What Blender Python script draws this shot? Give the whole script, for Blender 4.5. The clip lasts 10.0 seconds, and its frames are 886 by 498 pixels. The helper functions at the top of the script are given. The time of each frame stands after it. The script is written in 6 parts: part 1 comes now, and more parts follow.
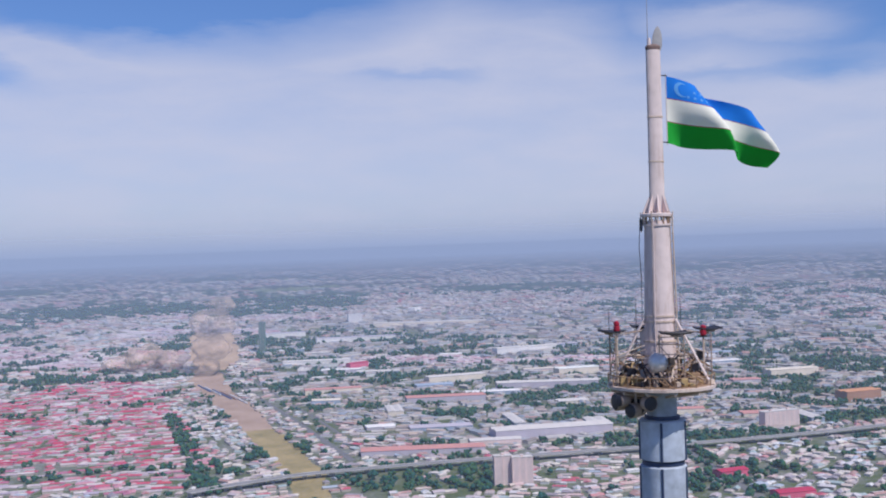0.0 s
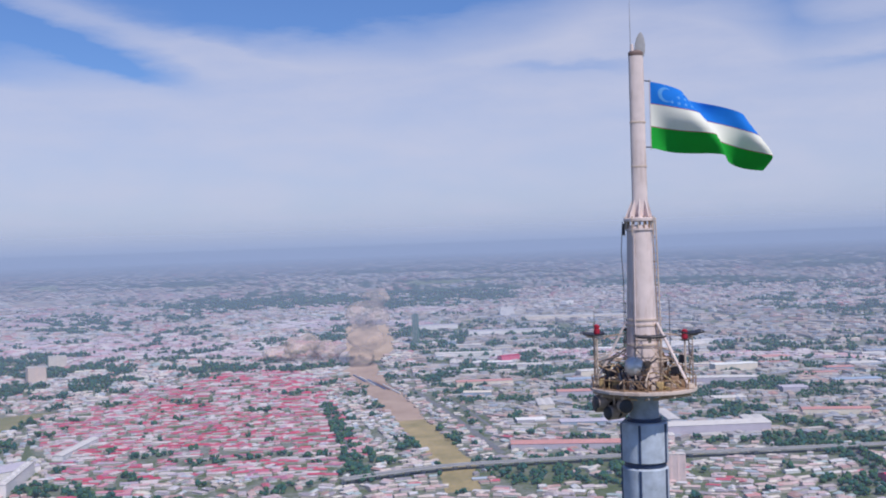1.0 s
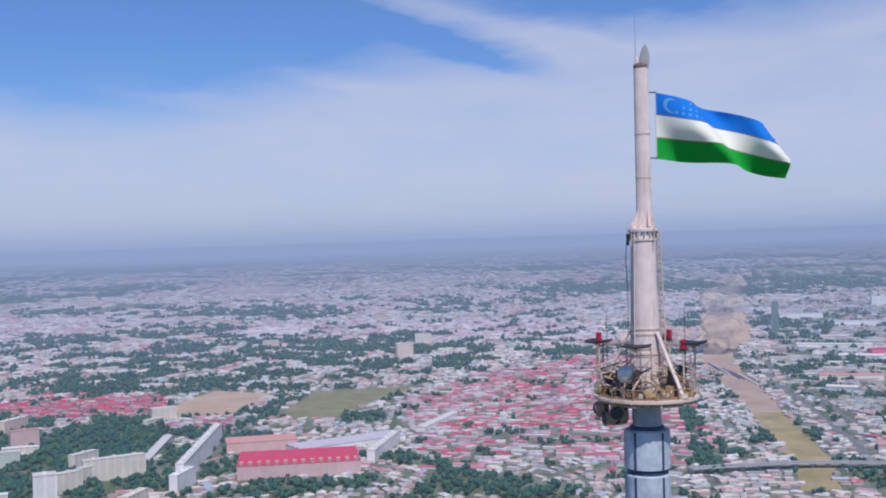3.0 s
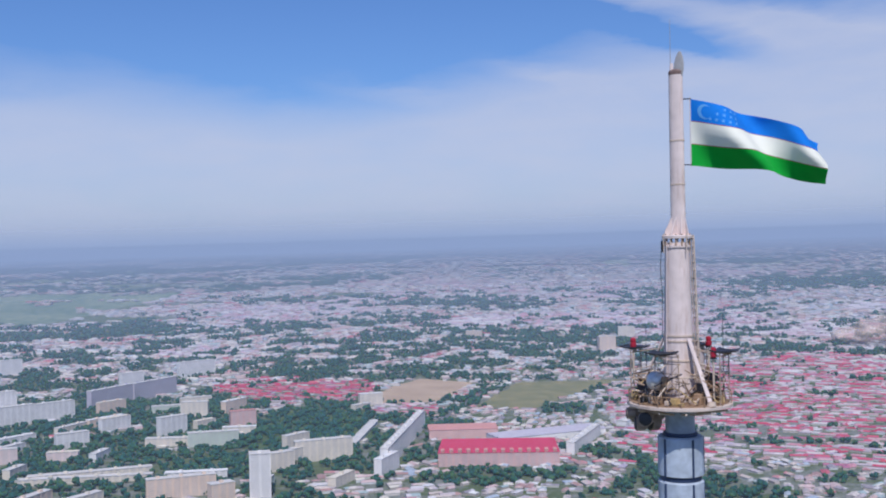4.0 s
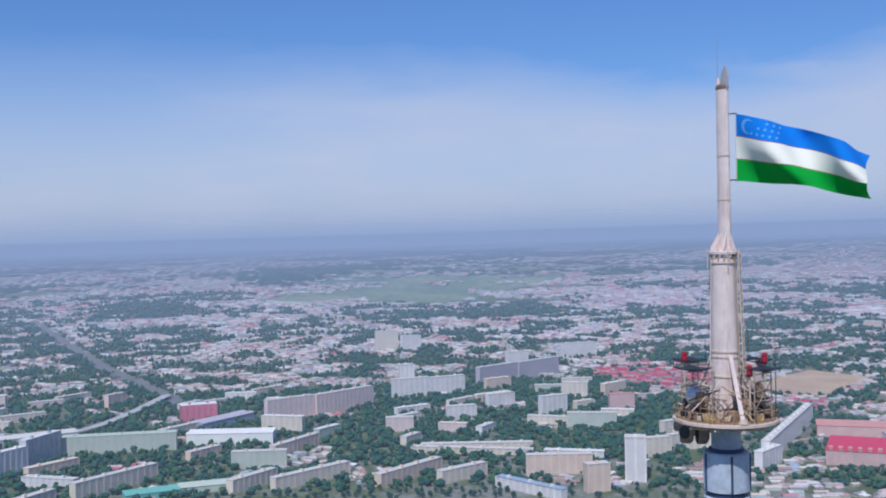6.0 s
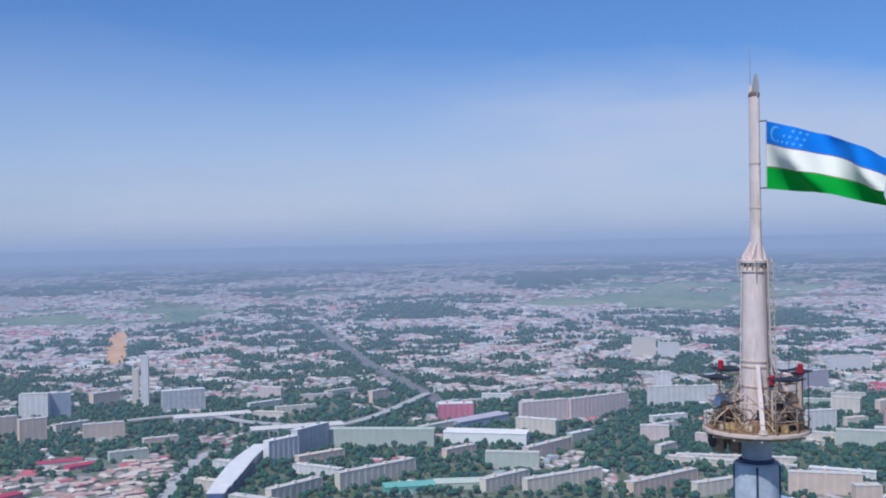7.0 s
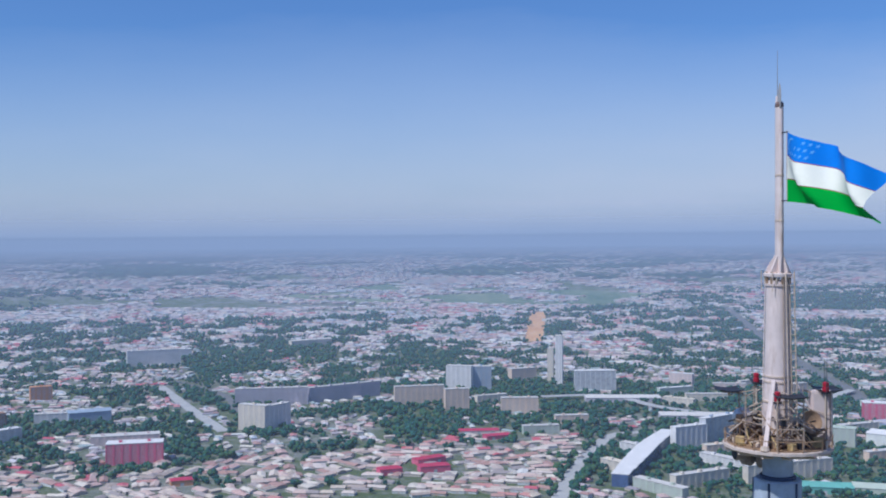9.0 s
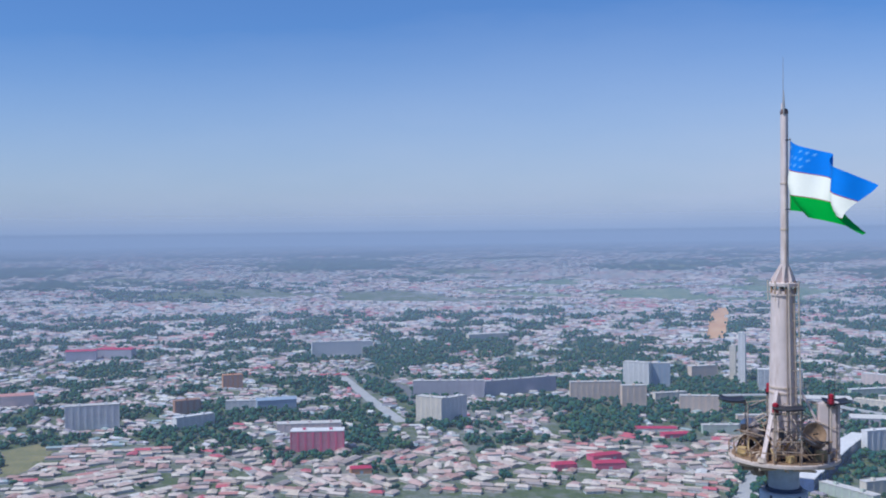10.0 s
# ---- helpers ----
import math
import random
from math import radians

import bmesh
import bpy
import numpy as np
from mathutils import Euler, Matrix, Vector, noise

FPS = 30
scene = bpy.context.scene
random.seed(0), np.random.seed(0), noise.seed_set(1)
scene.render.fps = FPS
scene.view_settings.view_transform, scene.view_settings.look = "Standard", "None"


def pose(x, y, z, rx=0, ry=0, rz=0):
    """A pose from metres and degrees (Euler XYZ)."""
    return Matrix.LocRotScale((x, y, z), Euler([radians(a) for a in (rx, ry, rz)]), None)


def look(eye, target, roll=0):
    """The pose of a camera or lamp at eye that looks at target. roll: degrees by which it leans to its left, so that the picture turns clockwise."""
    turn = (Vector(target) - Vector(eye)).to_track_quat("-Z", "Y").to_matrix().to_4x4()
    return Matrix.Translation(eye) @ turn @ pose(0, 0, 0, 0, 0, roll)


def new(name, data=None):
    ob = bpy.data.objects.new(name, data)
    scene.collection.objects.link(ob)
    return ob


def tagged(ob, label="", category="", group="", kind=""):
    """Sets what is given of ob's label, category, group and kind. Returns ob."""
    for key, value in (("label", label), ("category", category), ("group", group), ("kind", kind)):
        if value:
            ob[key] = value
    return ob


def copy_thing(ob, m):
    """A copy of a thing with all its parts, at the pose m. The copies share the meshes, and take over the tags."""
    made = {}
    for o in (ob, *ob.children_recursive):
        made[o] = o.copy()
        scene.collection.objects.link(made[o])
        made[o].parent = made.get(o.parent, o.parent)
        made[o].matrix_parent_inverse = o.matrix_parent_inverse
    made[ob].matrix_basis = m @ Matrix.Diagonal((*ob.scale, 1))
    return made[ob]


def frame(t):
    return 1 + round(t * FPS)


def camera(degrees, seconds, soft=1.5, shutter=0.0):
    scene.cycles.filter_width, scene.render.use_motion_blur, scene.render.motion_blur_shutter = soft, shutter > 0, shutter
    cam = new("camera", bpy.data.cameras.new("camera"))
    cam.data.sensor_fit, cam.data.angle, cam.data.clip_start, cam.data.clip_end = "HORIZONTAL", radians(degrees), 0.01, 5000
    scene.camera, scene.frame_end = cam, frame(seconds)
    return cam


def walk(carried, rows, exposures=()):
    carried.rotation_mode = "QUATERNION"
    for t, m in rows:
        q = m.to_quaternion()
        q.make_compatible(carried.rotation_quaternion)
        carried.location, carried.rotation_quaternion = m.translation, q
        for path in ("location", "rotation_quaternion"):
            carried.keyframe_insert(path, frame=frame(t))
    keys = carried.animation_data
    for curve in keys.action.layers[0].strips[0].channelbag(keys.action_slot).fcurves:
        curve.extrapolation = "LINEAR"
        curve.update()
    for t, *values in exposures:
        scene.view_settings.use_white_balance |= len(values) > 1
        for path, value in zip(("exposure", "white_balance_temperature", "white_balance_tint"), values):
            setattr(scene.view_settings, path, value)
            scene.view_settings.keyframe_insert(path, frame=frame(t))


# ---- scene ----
from mathutils import geometry

# ---------------- camera ----------------
PATH = [  # seconds, x, y, z, pitch, roll, yaw
    (0, -30.98, -31.17, 359.59, 0.561, 1.527, -33.263),
    (0.5, -28.10, -33.97, 359.74, 0.485, 1.501, -28.651),
    (1, -25.67, -36.04, 359.87, 0.389, 1.497, -24.853),
    (1.5, -22.63, -38.21, 360.02, 0.291, 1.506, -20.223),
    (2, -19.35, -40.15, 360.21, 0.185, 1.518, -15.518),
    (3.5, -9.02, -44.14, 360.78, -0.072, 1.166, -0.000),
    (4, -5.35, -44.88, 361.05, -0.254, 1.111, 5.719),
    (4.5, -1.31, -45.30, 361.35, -0.373, 0.917, 11.482),
    (5, 2.50, -45.36, 361.58, -0.505, 0.833, 16.830),
    (5.5, 6.28, -45.08, 361.87, -0.642, 0.950, 22.168),
    (6, 9.30, -44.61, 362.13, -0.738, 1.177, 26.648),
    (6.2, 10.72, -44.30, 362.08, -0.731, 1.247, 28.943),
    (7.3, 22.00, -39.90, 362.04, -0.194, 0.615, 45.565),
    (7.5, 23.90, -38.76, 362.01, -0.260, 0.518, 48.499),
    (8, 27.26, -36.36, 362.27, -0.458, 0.310, 54.088),
    (8.5, 29.81, -34.12, 362.59, -0.675, 0.242, 58.600),
    (9, 32.39, -31.40, 362.97, -0.899, 0.281, 63.553),
    (9.5, 34.72, -28.42, 363.33, -1.083, 0.349, 68.485),
    (10, 36.68, -25.30, 363.57, -1.144, 0.512, 73.341),
]
cam = camera(45.96, 10.0, soft=1.95)
walk(cam, [(t, pose(x, y, z, 90 + pitch, roll, yaw)) for t, x, y, z, pitch, roll, yaw in PATH],
     exposures=[(0.0, 0.29, 6500.0, 12.0), (4.0, 0.23, 6200.0, 9.0), (6.0, 0.22, 6060.0, 7.0), (7.5, 0.22, 6000.0, 6.0), (10.0, 0.22, 5860.0, 4.5)])

# ---------------- light ----------------
SUN_EL, SUN_AZ = 54.0, 278.0        # degrees; azimuth is the way towards the sun, counted from +x
HAZE = (0.066, 0.12, 0.060)         # haze thickness per km, put into the veil's opacity: near, middle, far
EYE = 361.0                         # the height from which the plain is seen


class Nodes:
    """A small hand for writing node trees."""

    def __init__(self, tree, keep=False):
        self.t = tree
        if not keep:
            tree.nodes.clear()

    def add(self, kind, **props):
        n = self.t.nodes.new(kind)
        for k, v in props.items():
            if k == "op":
                n.operation = v
            elif k == "blend":
                n.data_type, n.blend_type = "RGBA", v
        return n

    def link(self, a, b):
        self.t.links.new(a, b)

    def math(self, op, a, b=None, c=None, clamp=False):
        n = self.add("ShaderNodeMath", op=op)
        n.use_clamp = clamp
        for s, v in zip(n.inputs, (a, b, c)):
            if v is None:
                continue
            if isinstance(v, (int, float)):
                s.default_value = v
            else:
                self.link(v, s)
        return n.outputs[0]

    def mix(self, f, a, b, blend="MIX"):
        n = self.add("ShaderNodeMix", blend=blend)
        for i, v in ((0, f), (6, a), (7, b)):
            if isinstance(v, (int, float)):
                n.inputs[i].default_value = v
            elif isinstance(v, (tuple, list)):
                n.inputs[i].default_value = (*v, 1)
            else:
                self.link(v, n.inputs[i])
        return n.outputs[2]

    def ramp(self, f, stops, hold=False):
        n = self.add("ShaderNodeValToRGB")
        r = n.color_ramp
        if hold:
            r.interpolation = "CONSTANT"
        while len(r.elements) < len(stops):
            r.elements.new(0.5)
        for e, (p, c) in zip(r.elements, stops):
            e.position, e.color = p, (*c, 1)
        self.link(f, n.inputs[0])
        return n.outputs[0]

    def noise(self, vec, scale, detail=4.0, rough=0.55):
        n = self.add("ShaderNodeTexNoise")
        if vec is not None:
            self.link(vec, n.inputs["Vector"])
        n.inputs["Scale"].default_value = scale
        n.inputs["Detail"].default_value = detail
        n.inputs["Roughness"].default_value = rough
        return n.outputs["Fac"]


# sky with a bank of thin cloud low down and some wisps higher up
world = bpy.data.worlds.new("sky")
scene.world = world
world.use_nodes = True
w = Nodes(world.node_tree)
sky = w.add("ShaderNodeTexSky")
sky.sky_type = "NISHITA"
sky.sun_disc = False
sky.sun_elevation, sky.sun_rotation = radians(SUN_EL), radians(90 - SUN_AZ)
sky.altitude = 400
sky.air_density, sky.dust_density, sky.ozone_density = 1.0, 1.2, 2.0
way = w.add("ShaderNodeTexCoord").outputs["Generated"]
sep = w.add("ShaderNodeSeparateXYZ")
w.link(way, sep.inputs[0])
stretch = w.add("ShaderNodeMapping")
stretch.inputs["Scale"].default_value = (1.0, 1.0, 4.0)
stretch.inputs["Rotation"].default_value = (0.30, 0.22, 0.0)
w.link(way, stretch.inputs[0])
n1 = w.noise(stretch.outputs[0], 3.0, 5, 0.55)
n2 = w.noise(stretch.outputs[0], 9.0, 6, 0.6)
# bearing (counted from +x) and height over the horizon, both in degrees
MID = radians(110)
ahead = w.math("ADD", w.math("MULTIPLY", sep.outputs["X"], math.cos(MID)), w.math("MULTIPLY", sep.outputs["Y"], math.sin(MID)))
aside = w.math("ADD", w.math("MULTIPLY", sep.outputs["X"], -math.sin(MID)), w.math("MULTIPLY", sep.outputs["Y"], math.cos(MID)))
bearing = w.math("MULTIPLY_ADD", w.math("ARCTAN2", aside, ahead), 180 / math.pi, 110.0)
height = w.math("MULTIPLY", w.math("ARCSINE", sep.outputs["Z"]), 180 / math.pi)
wander = w.math("MULTIPLY_ADD", n1, 5.0, -2.5)
bearing_w = w.math("ADD", bearing, wander)
height_w = w.math("ADD", height, w.math("ADD", w.math("MULTIPLY_ADD", n2, 2.4, -1.2), w.math("MULTIPLY_ADD", n1, 1.6, -0.8)))
# upper edge of the bank of cloud, by bearing
EDGE = [(0, 9.0), (28, 9.8), (36, 9.6), (42, 11.6), (46, 10.8), (50, 13.2), (56, 14.0), (60, 12.8), (66, 11.6), (74, 12.2), (80, 10.8), (86, 10.2), (91, 9.2), (95, 8.3),
        (100, 7.3), (105, 7.1), (110, 7.8), (118, 8.1), (126, 7.5), (136, 6.8), (150, 6.5), (160, 6.0), (170, 5.2), (185, 4.2), (220, 5.0)]
edge = w.math("MULTIPLY", w.ramp(w.math("DIVIDE", bearing_w, 220.0), [(b / 220, (h / 20,) * 3) for b, h in EDGE]), 20.0)
soft_edge = w.math("MULTIPLY_ADD", w.math("MULTIPLY_ADD", bearing, 1 / 45, -2.4, clamp=True), 4.2, 1.5)
bank = w.math("MULTIPLY_ADD", w.math("DIVIDE", w.math("SUBTRACT", edge, height_w), soft_edge), 0.5, 0.5, clamp=True)


def stroke(b0, h0, slope, reach, wide):
    """A soft streak of cloud, or a gap in it: centre, rise per degree of bearing, half its length and its width, in degrees."""
    k = math.hypot(1, slope)
    db, dh = w.math("SUBTRACT", bearing_w, b0), w.math("SUBTRACT", height_w, h0)
    u = w.math("MULTIPLY_ADD", db, 1 / k / reach, w.math("MULTIPLY", dh, slope / k / reach))
    v = w.math("MULTIPLY_ADD", db, -slope / k / wide, w.math("MULTIPLY", dh, 1 / k / wide))
    d = w.math("ADD", w.math("MULTIPLY", w.math("POWER", w.math("ABSOLUTE", u), 4.0), 1.0), w.math("MULTIPLY", v, v))
    return w.math("POWER", 2.718, w.math("MULTIPLY", d, -1.0))


cover = bank
for *place, amount in ((81.5, 12.0, 0.265, 7.5, 0.85, 0.75), (88.0, 8.6, 0.25, 5.0, 0.5, 0.35), (84.6, 11.2, 0.326, 5.5, 0.55, -0.75), (57.5, 9.9, 0.0, 3.6, 0.4, -0.42),
                       (39.5, 9.3, -0.03, 6.5, 0.5, -0.45), (45.8, 13.0, 0.2, 1.6, 0.8, -0.7), (69.0, 13.6, -0.1, 7.0, 1.0, -0.5), (99.0, 8.5, 0.1, 4.0, 0.35, 0.22), (122.0, 7.2, 0.0, 9.0, 1.1, 0.25)):
    cover = w.math("MULTIPLY_ADD", stroke(*place), amount, cover, clamp=True)
cover = w.math("MULTIPLY", cover, w.math("MULTIPLY_ADD", n2, 0.5, 0.50, clamp=True))
bright = w.math("MULTIPLY", w.math("MAXIMUM", stroke(52.5, 12.3, 0.1, 6.5, 1.5), stroke(41.0, 11.8, 0.05, 5.5, 1.2)), 0.62)
cover = w.math("MAXIMUM", cover, bright)
deep = w.mix(1.0, sky.outputs[0], (0.50, 0.67, 1.0), "MULTIPLY")
clouded = w.mix(cover, deep, (4.6, 4.85, 6.1))
back = w.add("ShaderNodeBackground")
back.inputs[1].default_value = 0.1
w.link(clouded, back.inputs[0])
w.link(back.outputs[0], w.add("ShaderNodeOutputWorld").inputs[0])

sun = new("sun", bpy.data.lights.new("sun", "SUN"))
sun.data.energy, sun.data.angle, sun.data.color = 3.1, radians(0.6), (1.0, 0.95, 0.88)
sun_way = Vector((math.cos(radians(SUN_AZ)) * math.cos(radians(SUN_EL)),
                  math.sin(radians(SUN_AZ)) * math.cos(radians(SUN_EL)), math.sin(radians(SUN_EL))))
sun.matrix_world = look(sun_way * 900, (0, 0, 0))


# ---------------- materials ----------------
def surface(name, colour, rough=0.75, metal=0.0, vary=0.18, grain=8.0, coarse=0.6, bump=0.15, per="", translucent=0.0):
    """A worn surface: two scales of variation, light relief. per: 'object' or 'island' shifts its shade piece by piece."""
    m = bpy.data.materials.new(name)
    m.use_nodes = True
    n = Nodes(m.node_tree)
    pos = n.add("ShaderNodeTexCoord").outputs["Object"]
    fine, broad = n.noise(pos, grain, 5), n.noise(pos, coarse, 3)
    f = n.math("MULTIPLY_ADD", fine, 0.5, n.math("MULTIPLY", broad, 0.5))
    lo, hi = [c * (1 - vary) for c in colour], [min(1, c * (1 + vary)) for c in colour]
    c = n.ramp(f, [(0.3, lo), (0.7, hi)])
    if per:
        r = n.add("ShaderNodeObjectInfo").outputs["Random"] if per == "object" else n.add("ShaderNodeNewGeometry").outputs["Random Per Island"]
        c = n.mix(1.0, c, n.ramp(r, [(0, (0.72, 0.72, 0.74)), (0.5, (0.95, 0.94, 0.93)), (1, (1.15, 1.12, 1.08))]), "MULTIPLY")
    b = n.add("ShaderNodeBsdfPrincipled")
    n.link(c, b.inputs["Base Color"])
    b.inputs["Roughness"].default_value, b.inputs["Metallic"].default_value = rough, metal
    if bump:
        bp = n.add("ShaderNodeBump")
        bp.inputs["Strength"].default_value, bp.inputs["Distance"].default_value = bump, 0.02
        n.link(fine, bp.inputs["Height"])
        n.link(bp.outputs[0], b.inputs["Normal"])
    out = b.outputs[0]
    if translucent:
        t = n.add("ShaderNodeBsdfTranslucent")
        n.link(c, t.inputs[0])
        mx = n.add("ShaderNodeMixShader")
        mx.inputs[0].default_value = translucent
        n.link(out, mx.inputs[1])
        n.link(t.outputs[0], mx.inputs[2])
        out = mx.outputs[0]
    n.link(out, n.add("ShaderNodeOutputMaterial").inputs[0])
    return m


def palette(name, colours, per, rough=0.7, tint=0.25, scale=0.3, shade=1.0, cluster=0.0, quarter_size=0.0055):
    """Many pieces of one kind, each with one of the colours given. cluster: how far neighbours are alike."""
    m = bpy.data.materials.new(name)
    m.use_nodes = True
    n = Nodes(m.node_tree)
    info = n.add("ShaderNodeObjectInfo")
    r = info.outputs["Random"] if per == "object" else n.add("ShaderNodeNewGeometry").outputs["Random Per Island"]
    pos = n.add("ShaderNodeTexCoord").outputs["Object"]
    if cluster:
        place = info.outputs["Location"] if per == "object" else pos
        like = n.math("MULTIPLY_ADD", n.noise(place, quarter_size, 3, 0.5), 2.6 * cluster, -1.3 * cluster)
        r = n.math("MINIMUM", n.math("MAXIMUM", n.math("ADD", n.math("MULTIPLY_ADD", r, 1 - cluster * 0.6, cluster * 0.3), like), 0.0), 0.999)
    c = n.ramp(r, [(i / len(colours), [v * shade for v in col]) for i, col in enumerate(colours)], hold=True)
    d = n.ramp(n.noise(pos, scale, 5, 0.65), [(0.3, (1 - tint,) * 3), (0.7, (1 + tint * 0.4,) * 3)])
    b = n.add("ShaderNodeBsdfPrincipled")
    n.link(n.mix(1.0, c, d, "MULTIPLY"), b.inputs["Base Color"])
    b.inputs["Roughness"].default_value = rough
    n.link(b.outputs[0], n.add("ShaderNodeOutputMaterial").inputs[0])
    return m


def streaked(name, colour, stain):
    """White paint with rust and dirt that has run down it."""
    m = surface(name, colour, 0.7, vary=0.14, grain=2.4, coarse=0.7, bump=0.1)
    n = Nodes(m.node_tree, keep=True)
    b = next(x for x in m.node_tree.nodes if x.type == "BSDF_PRINCIPLED")
    base = b.inputs["Base Color"].links[0].from_socket
    mp = n.add("ShaderNodeMapping")
    mp.inputs["Scale"].default_value = (1.0, 1.0, 0.16)
    n.link(n.add("ShaderNodeTexCoord").outputs["Object"], mp.inputs[0])
    run, patch = n.noise(mp.outputs[0], 7.0, 5, 0.65), n.noise(mp.outputs[0], 1.6, 3, 0.5)
    f = n.math("MULTIPLY_ADD", n.math("MULTIPLY", run, patch), 5.5, -1.35, clamp=True)
    n.link(n.mix(n.math("MULTIPLY", f, 0.55), base, stain), b.inputs["Base Color"])
    return m


WALL = {
    "white": (0.80, 0.77, 0.77), "whiter": (0.82, 0.82, 0.80), "cream": (0.76, 0.67, 0.57), "peach": (0.76, 0.58, 0.47),
    "pink": (0.66, 0.42, 0.40), "pinkish": (0.76, 0.60, 0.58), "mint": (0.52, 0.58, 0.50), "lilac": (0.50, 0.46, 0.54),
    "hotpink": (0.68, 0.13, 0.23), "bluegrey": (0.34, 0.42, 0.55), "teal": (0.16, 0.45, 0.40), "brown": (0.40, 0.22, 0.15),
    "orange": (0.62, 0.30, 0.16), "green": (0.09, 0.20, 0.15), "pale": (0.66, 0.62, 0.60), "red": (0.50, 0.035, 0.10),
    "redpale": (0.58, 0.28, 0.26),
}
PLASTER = {k: surface("plaster_" + k, [v * 0.90 for v in c], 0.85, vary=0.14, grain=0.5, coarse=0.06, bump=0) for k, c in WALL.items()}
GLASS_ROW = surface("window_glass", (0.44, 0.45, 0.48), 0.25, vary=0.3, grain=0.4, coarse=0.1, bump=0)
PANE_ROW = surface("curtained_panes", (0.40, 0.38, 0.40), 0.45, vary=0.3, grain=0.4, coarse=0.1, bump=0)
ROOF_MIX = [(0.80, 0.78, 0.77), (0.44, 0.50, 0.60), (0.72, 0.66, 0.62), (0.40, 0.49, 0.50), (0.68, 0.64, 0.67), (0.35, 0.31, 0.35), (0.76, 0.69, 0.60), (0.55, 0.47, 0.50),
            (0.70, 0.61, 0.57), (0.48, 0.41, 0.41), (0.66, 0.55, 0.50), (0.66, 0.48, 0.48), (0.46, 0.28, 0.26), (0.62, 0.44, 0.41), (0.61, 0.28, 0.29), (0.57, 0.12, 0.17)]
ROOF_RED = [(0.72, 0.67, 0.68), (0.50, 0.42, 0.52), (0.70, 0.61, 0.62), (0.56, 0.46, 0.50), (0.64, 0.30, 0.36), (0.68, 0.58, 0.58), (0.60, 0.14, 0.20), (0.64, 0.40, 0.42),
            (0.62, 0.10, 0.17), (0.50, 0.18, 0.28), (0.60, 0.06, 0.13), (0.54, 0.04, 0.11), (0.62, 0.10, 0.13)]
ROOF_INDUSTRY = [(0.62, 0.58, 0.56), (0.46, 0.43, 0.44), (0.42, 0.43, 0.48), (0.66, 0.60, 0.55), (0.50, 0.40, 0.37), (0.37, 0.41, 0.48), (0.56, 0.53, 0.54), (0.60, 0.47, 0.40), (0.34, 0.29, 0.29), (0.58, 0.34, 0.30)]
roof_mix = palette("roofing", ROOF_MIX, "island", shade=0.9, cluster=0.34)
roof_red = palette("red_roofing", ROOF_RED, "island", shade=0.85, cluster=0.42)
roof_industry = palette("shed_roofing", ROOF_INDUSTRY, "island", shade=0.85, cluster=0.3)
ROOF_WARM = [(0.80, 0.76, 0.72), (0.62, 0.50, 0.44), (0.78, 0.69, 0.60), (0.40, 0.34, 0.33), (0.70, 0.58, 0.48), (0.74, 0.62, 0.56), (0.48, 0.38, 0.33), (0.70, 0.52, 0.46),
             (0.66, 0.44, 0.40), (0.50, 0.30, 0.26), (0.60, 0.28, 0.26), (0.60, 0.13, 0.17)]
roof_warm = palette("courtyard_roofing", ROOF_WARM, "island", shade=0.9, cluster=0.3)
roof_single_warm = palette("courtyard_roofing_single", ROOF_WARM, "object", shade=0.9, cluster=0.3)
roof_single = palette("roofing_single", ROOF_MIX, "object", shade=0.9, cluster=0.34)
roof_single_red = palette("red_roofing_single", ROOF_RED, "object", shade=0.9, cluster=0.5)
wall_mix = palette("house_walls", [(0.57, 0.54, 0.51), (0.46, 0.41, 0.37), (0.64, 0.65, 0.66), (0.51, 0.44, 0.40), (0.40, 0.37, 0.36)], "island", 0.9)
wall_single = palette("house_wall_single", [(0.57, 0.54, 0.51), (0.46, 0.41, 0.37), (0.64, 0.65, 0.66), (0.51, 0.44, 0.40)], "object", 0.9)
LEAF = [(0.016, 0.112, 0.072), (0.034, 0.140, 0.062), (0.010, 0.088, 0.066), (0.058, 0.152, 0.058), (0.014, 0.118, 0.096), (0.010, 0.096, 0.080), (0.030, 0.125, 0.050)]
leaves = palette("foliage", LEAF, "island", 0.85, 0.5, 0.25, 0.8, cluster=0.4)
leaves_single = palette("foliage_single", LEAF, "object", 0.8, 0.5, 0.5, 0.75)
bark = surface("bark", (0.12, 0.09, 0.07), 0.95, grain=6)


def ground_material():
    m = bpy.data.materials.new("ground")
    m.use_nodes = True
    n = Nodes(m.node_tree)
    pos = n.add("ShaderNodeTexCoord").outputs["Object"]
    a, b, c = n.noise(pos, 0.0028, 6, 0.68), n.noise(pos, 0.03, 5, 0.65), n.noise(pos, 0.16, 4, 0.6)
    soil = n.ramp(c, [(0.3, (0.13, 0.135, 0.12)), (0.7, (0.27, 0.27, 0.25))])
    grass = n.ramp(c, [(0.3, (0.05, 0.08, 0.03)), (0.7, (0.12, 0.15, 0.06))])
    f = n.math("ADD", n.math("MULTIPLY", a, 0.9), n.math("MULTIPLY", b, 0.9))
    f = n.math("MULTIPLY_ADD", f, 5.0, -4.15, clamp=True)
    s = n.add("ShaderNodeBsdfPrincipled")
    n.link(n.mix(f, grass, soil), s.inputs["Base Color"])
    s.inputs["Roughness"].default_value = 0.95
    n.link(s.outputs[0], n.add("ShaderNodeOutputMaterial").inputs[0])
    return m


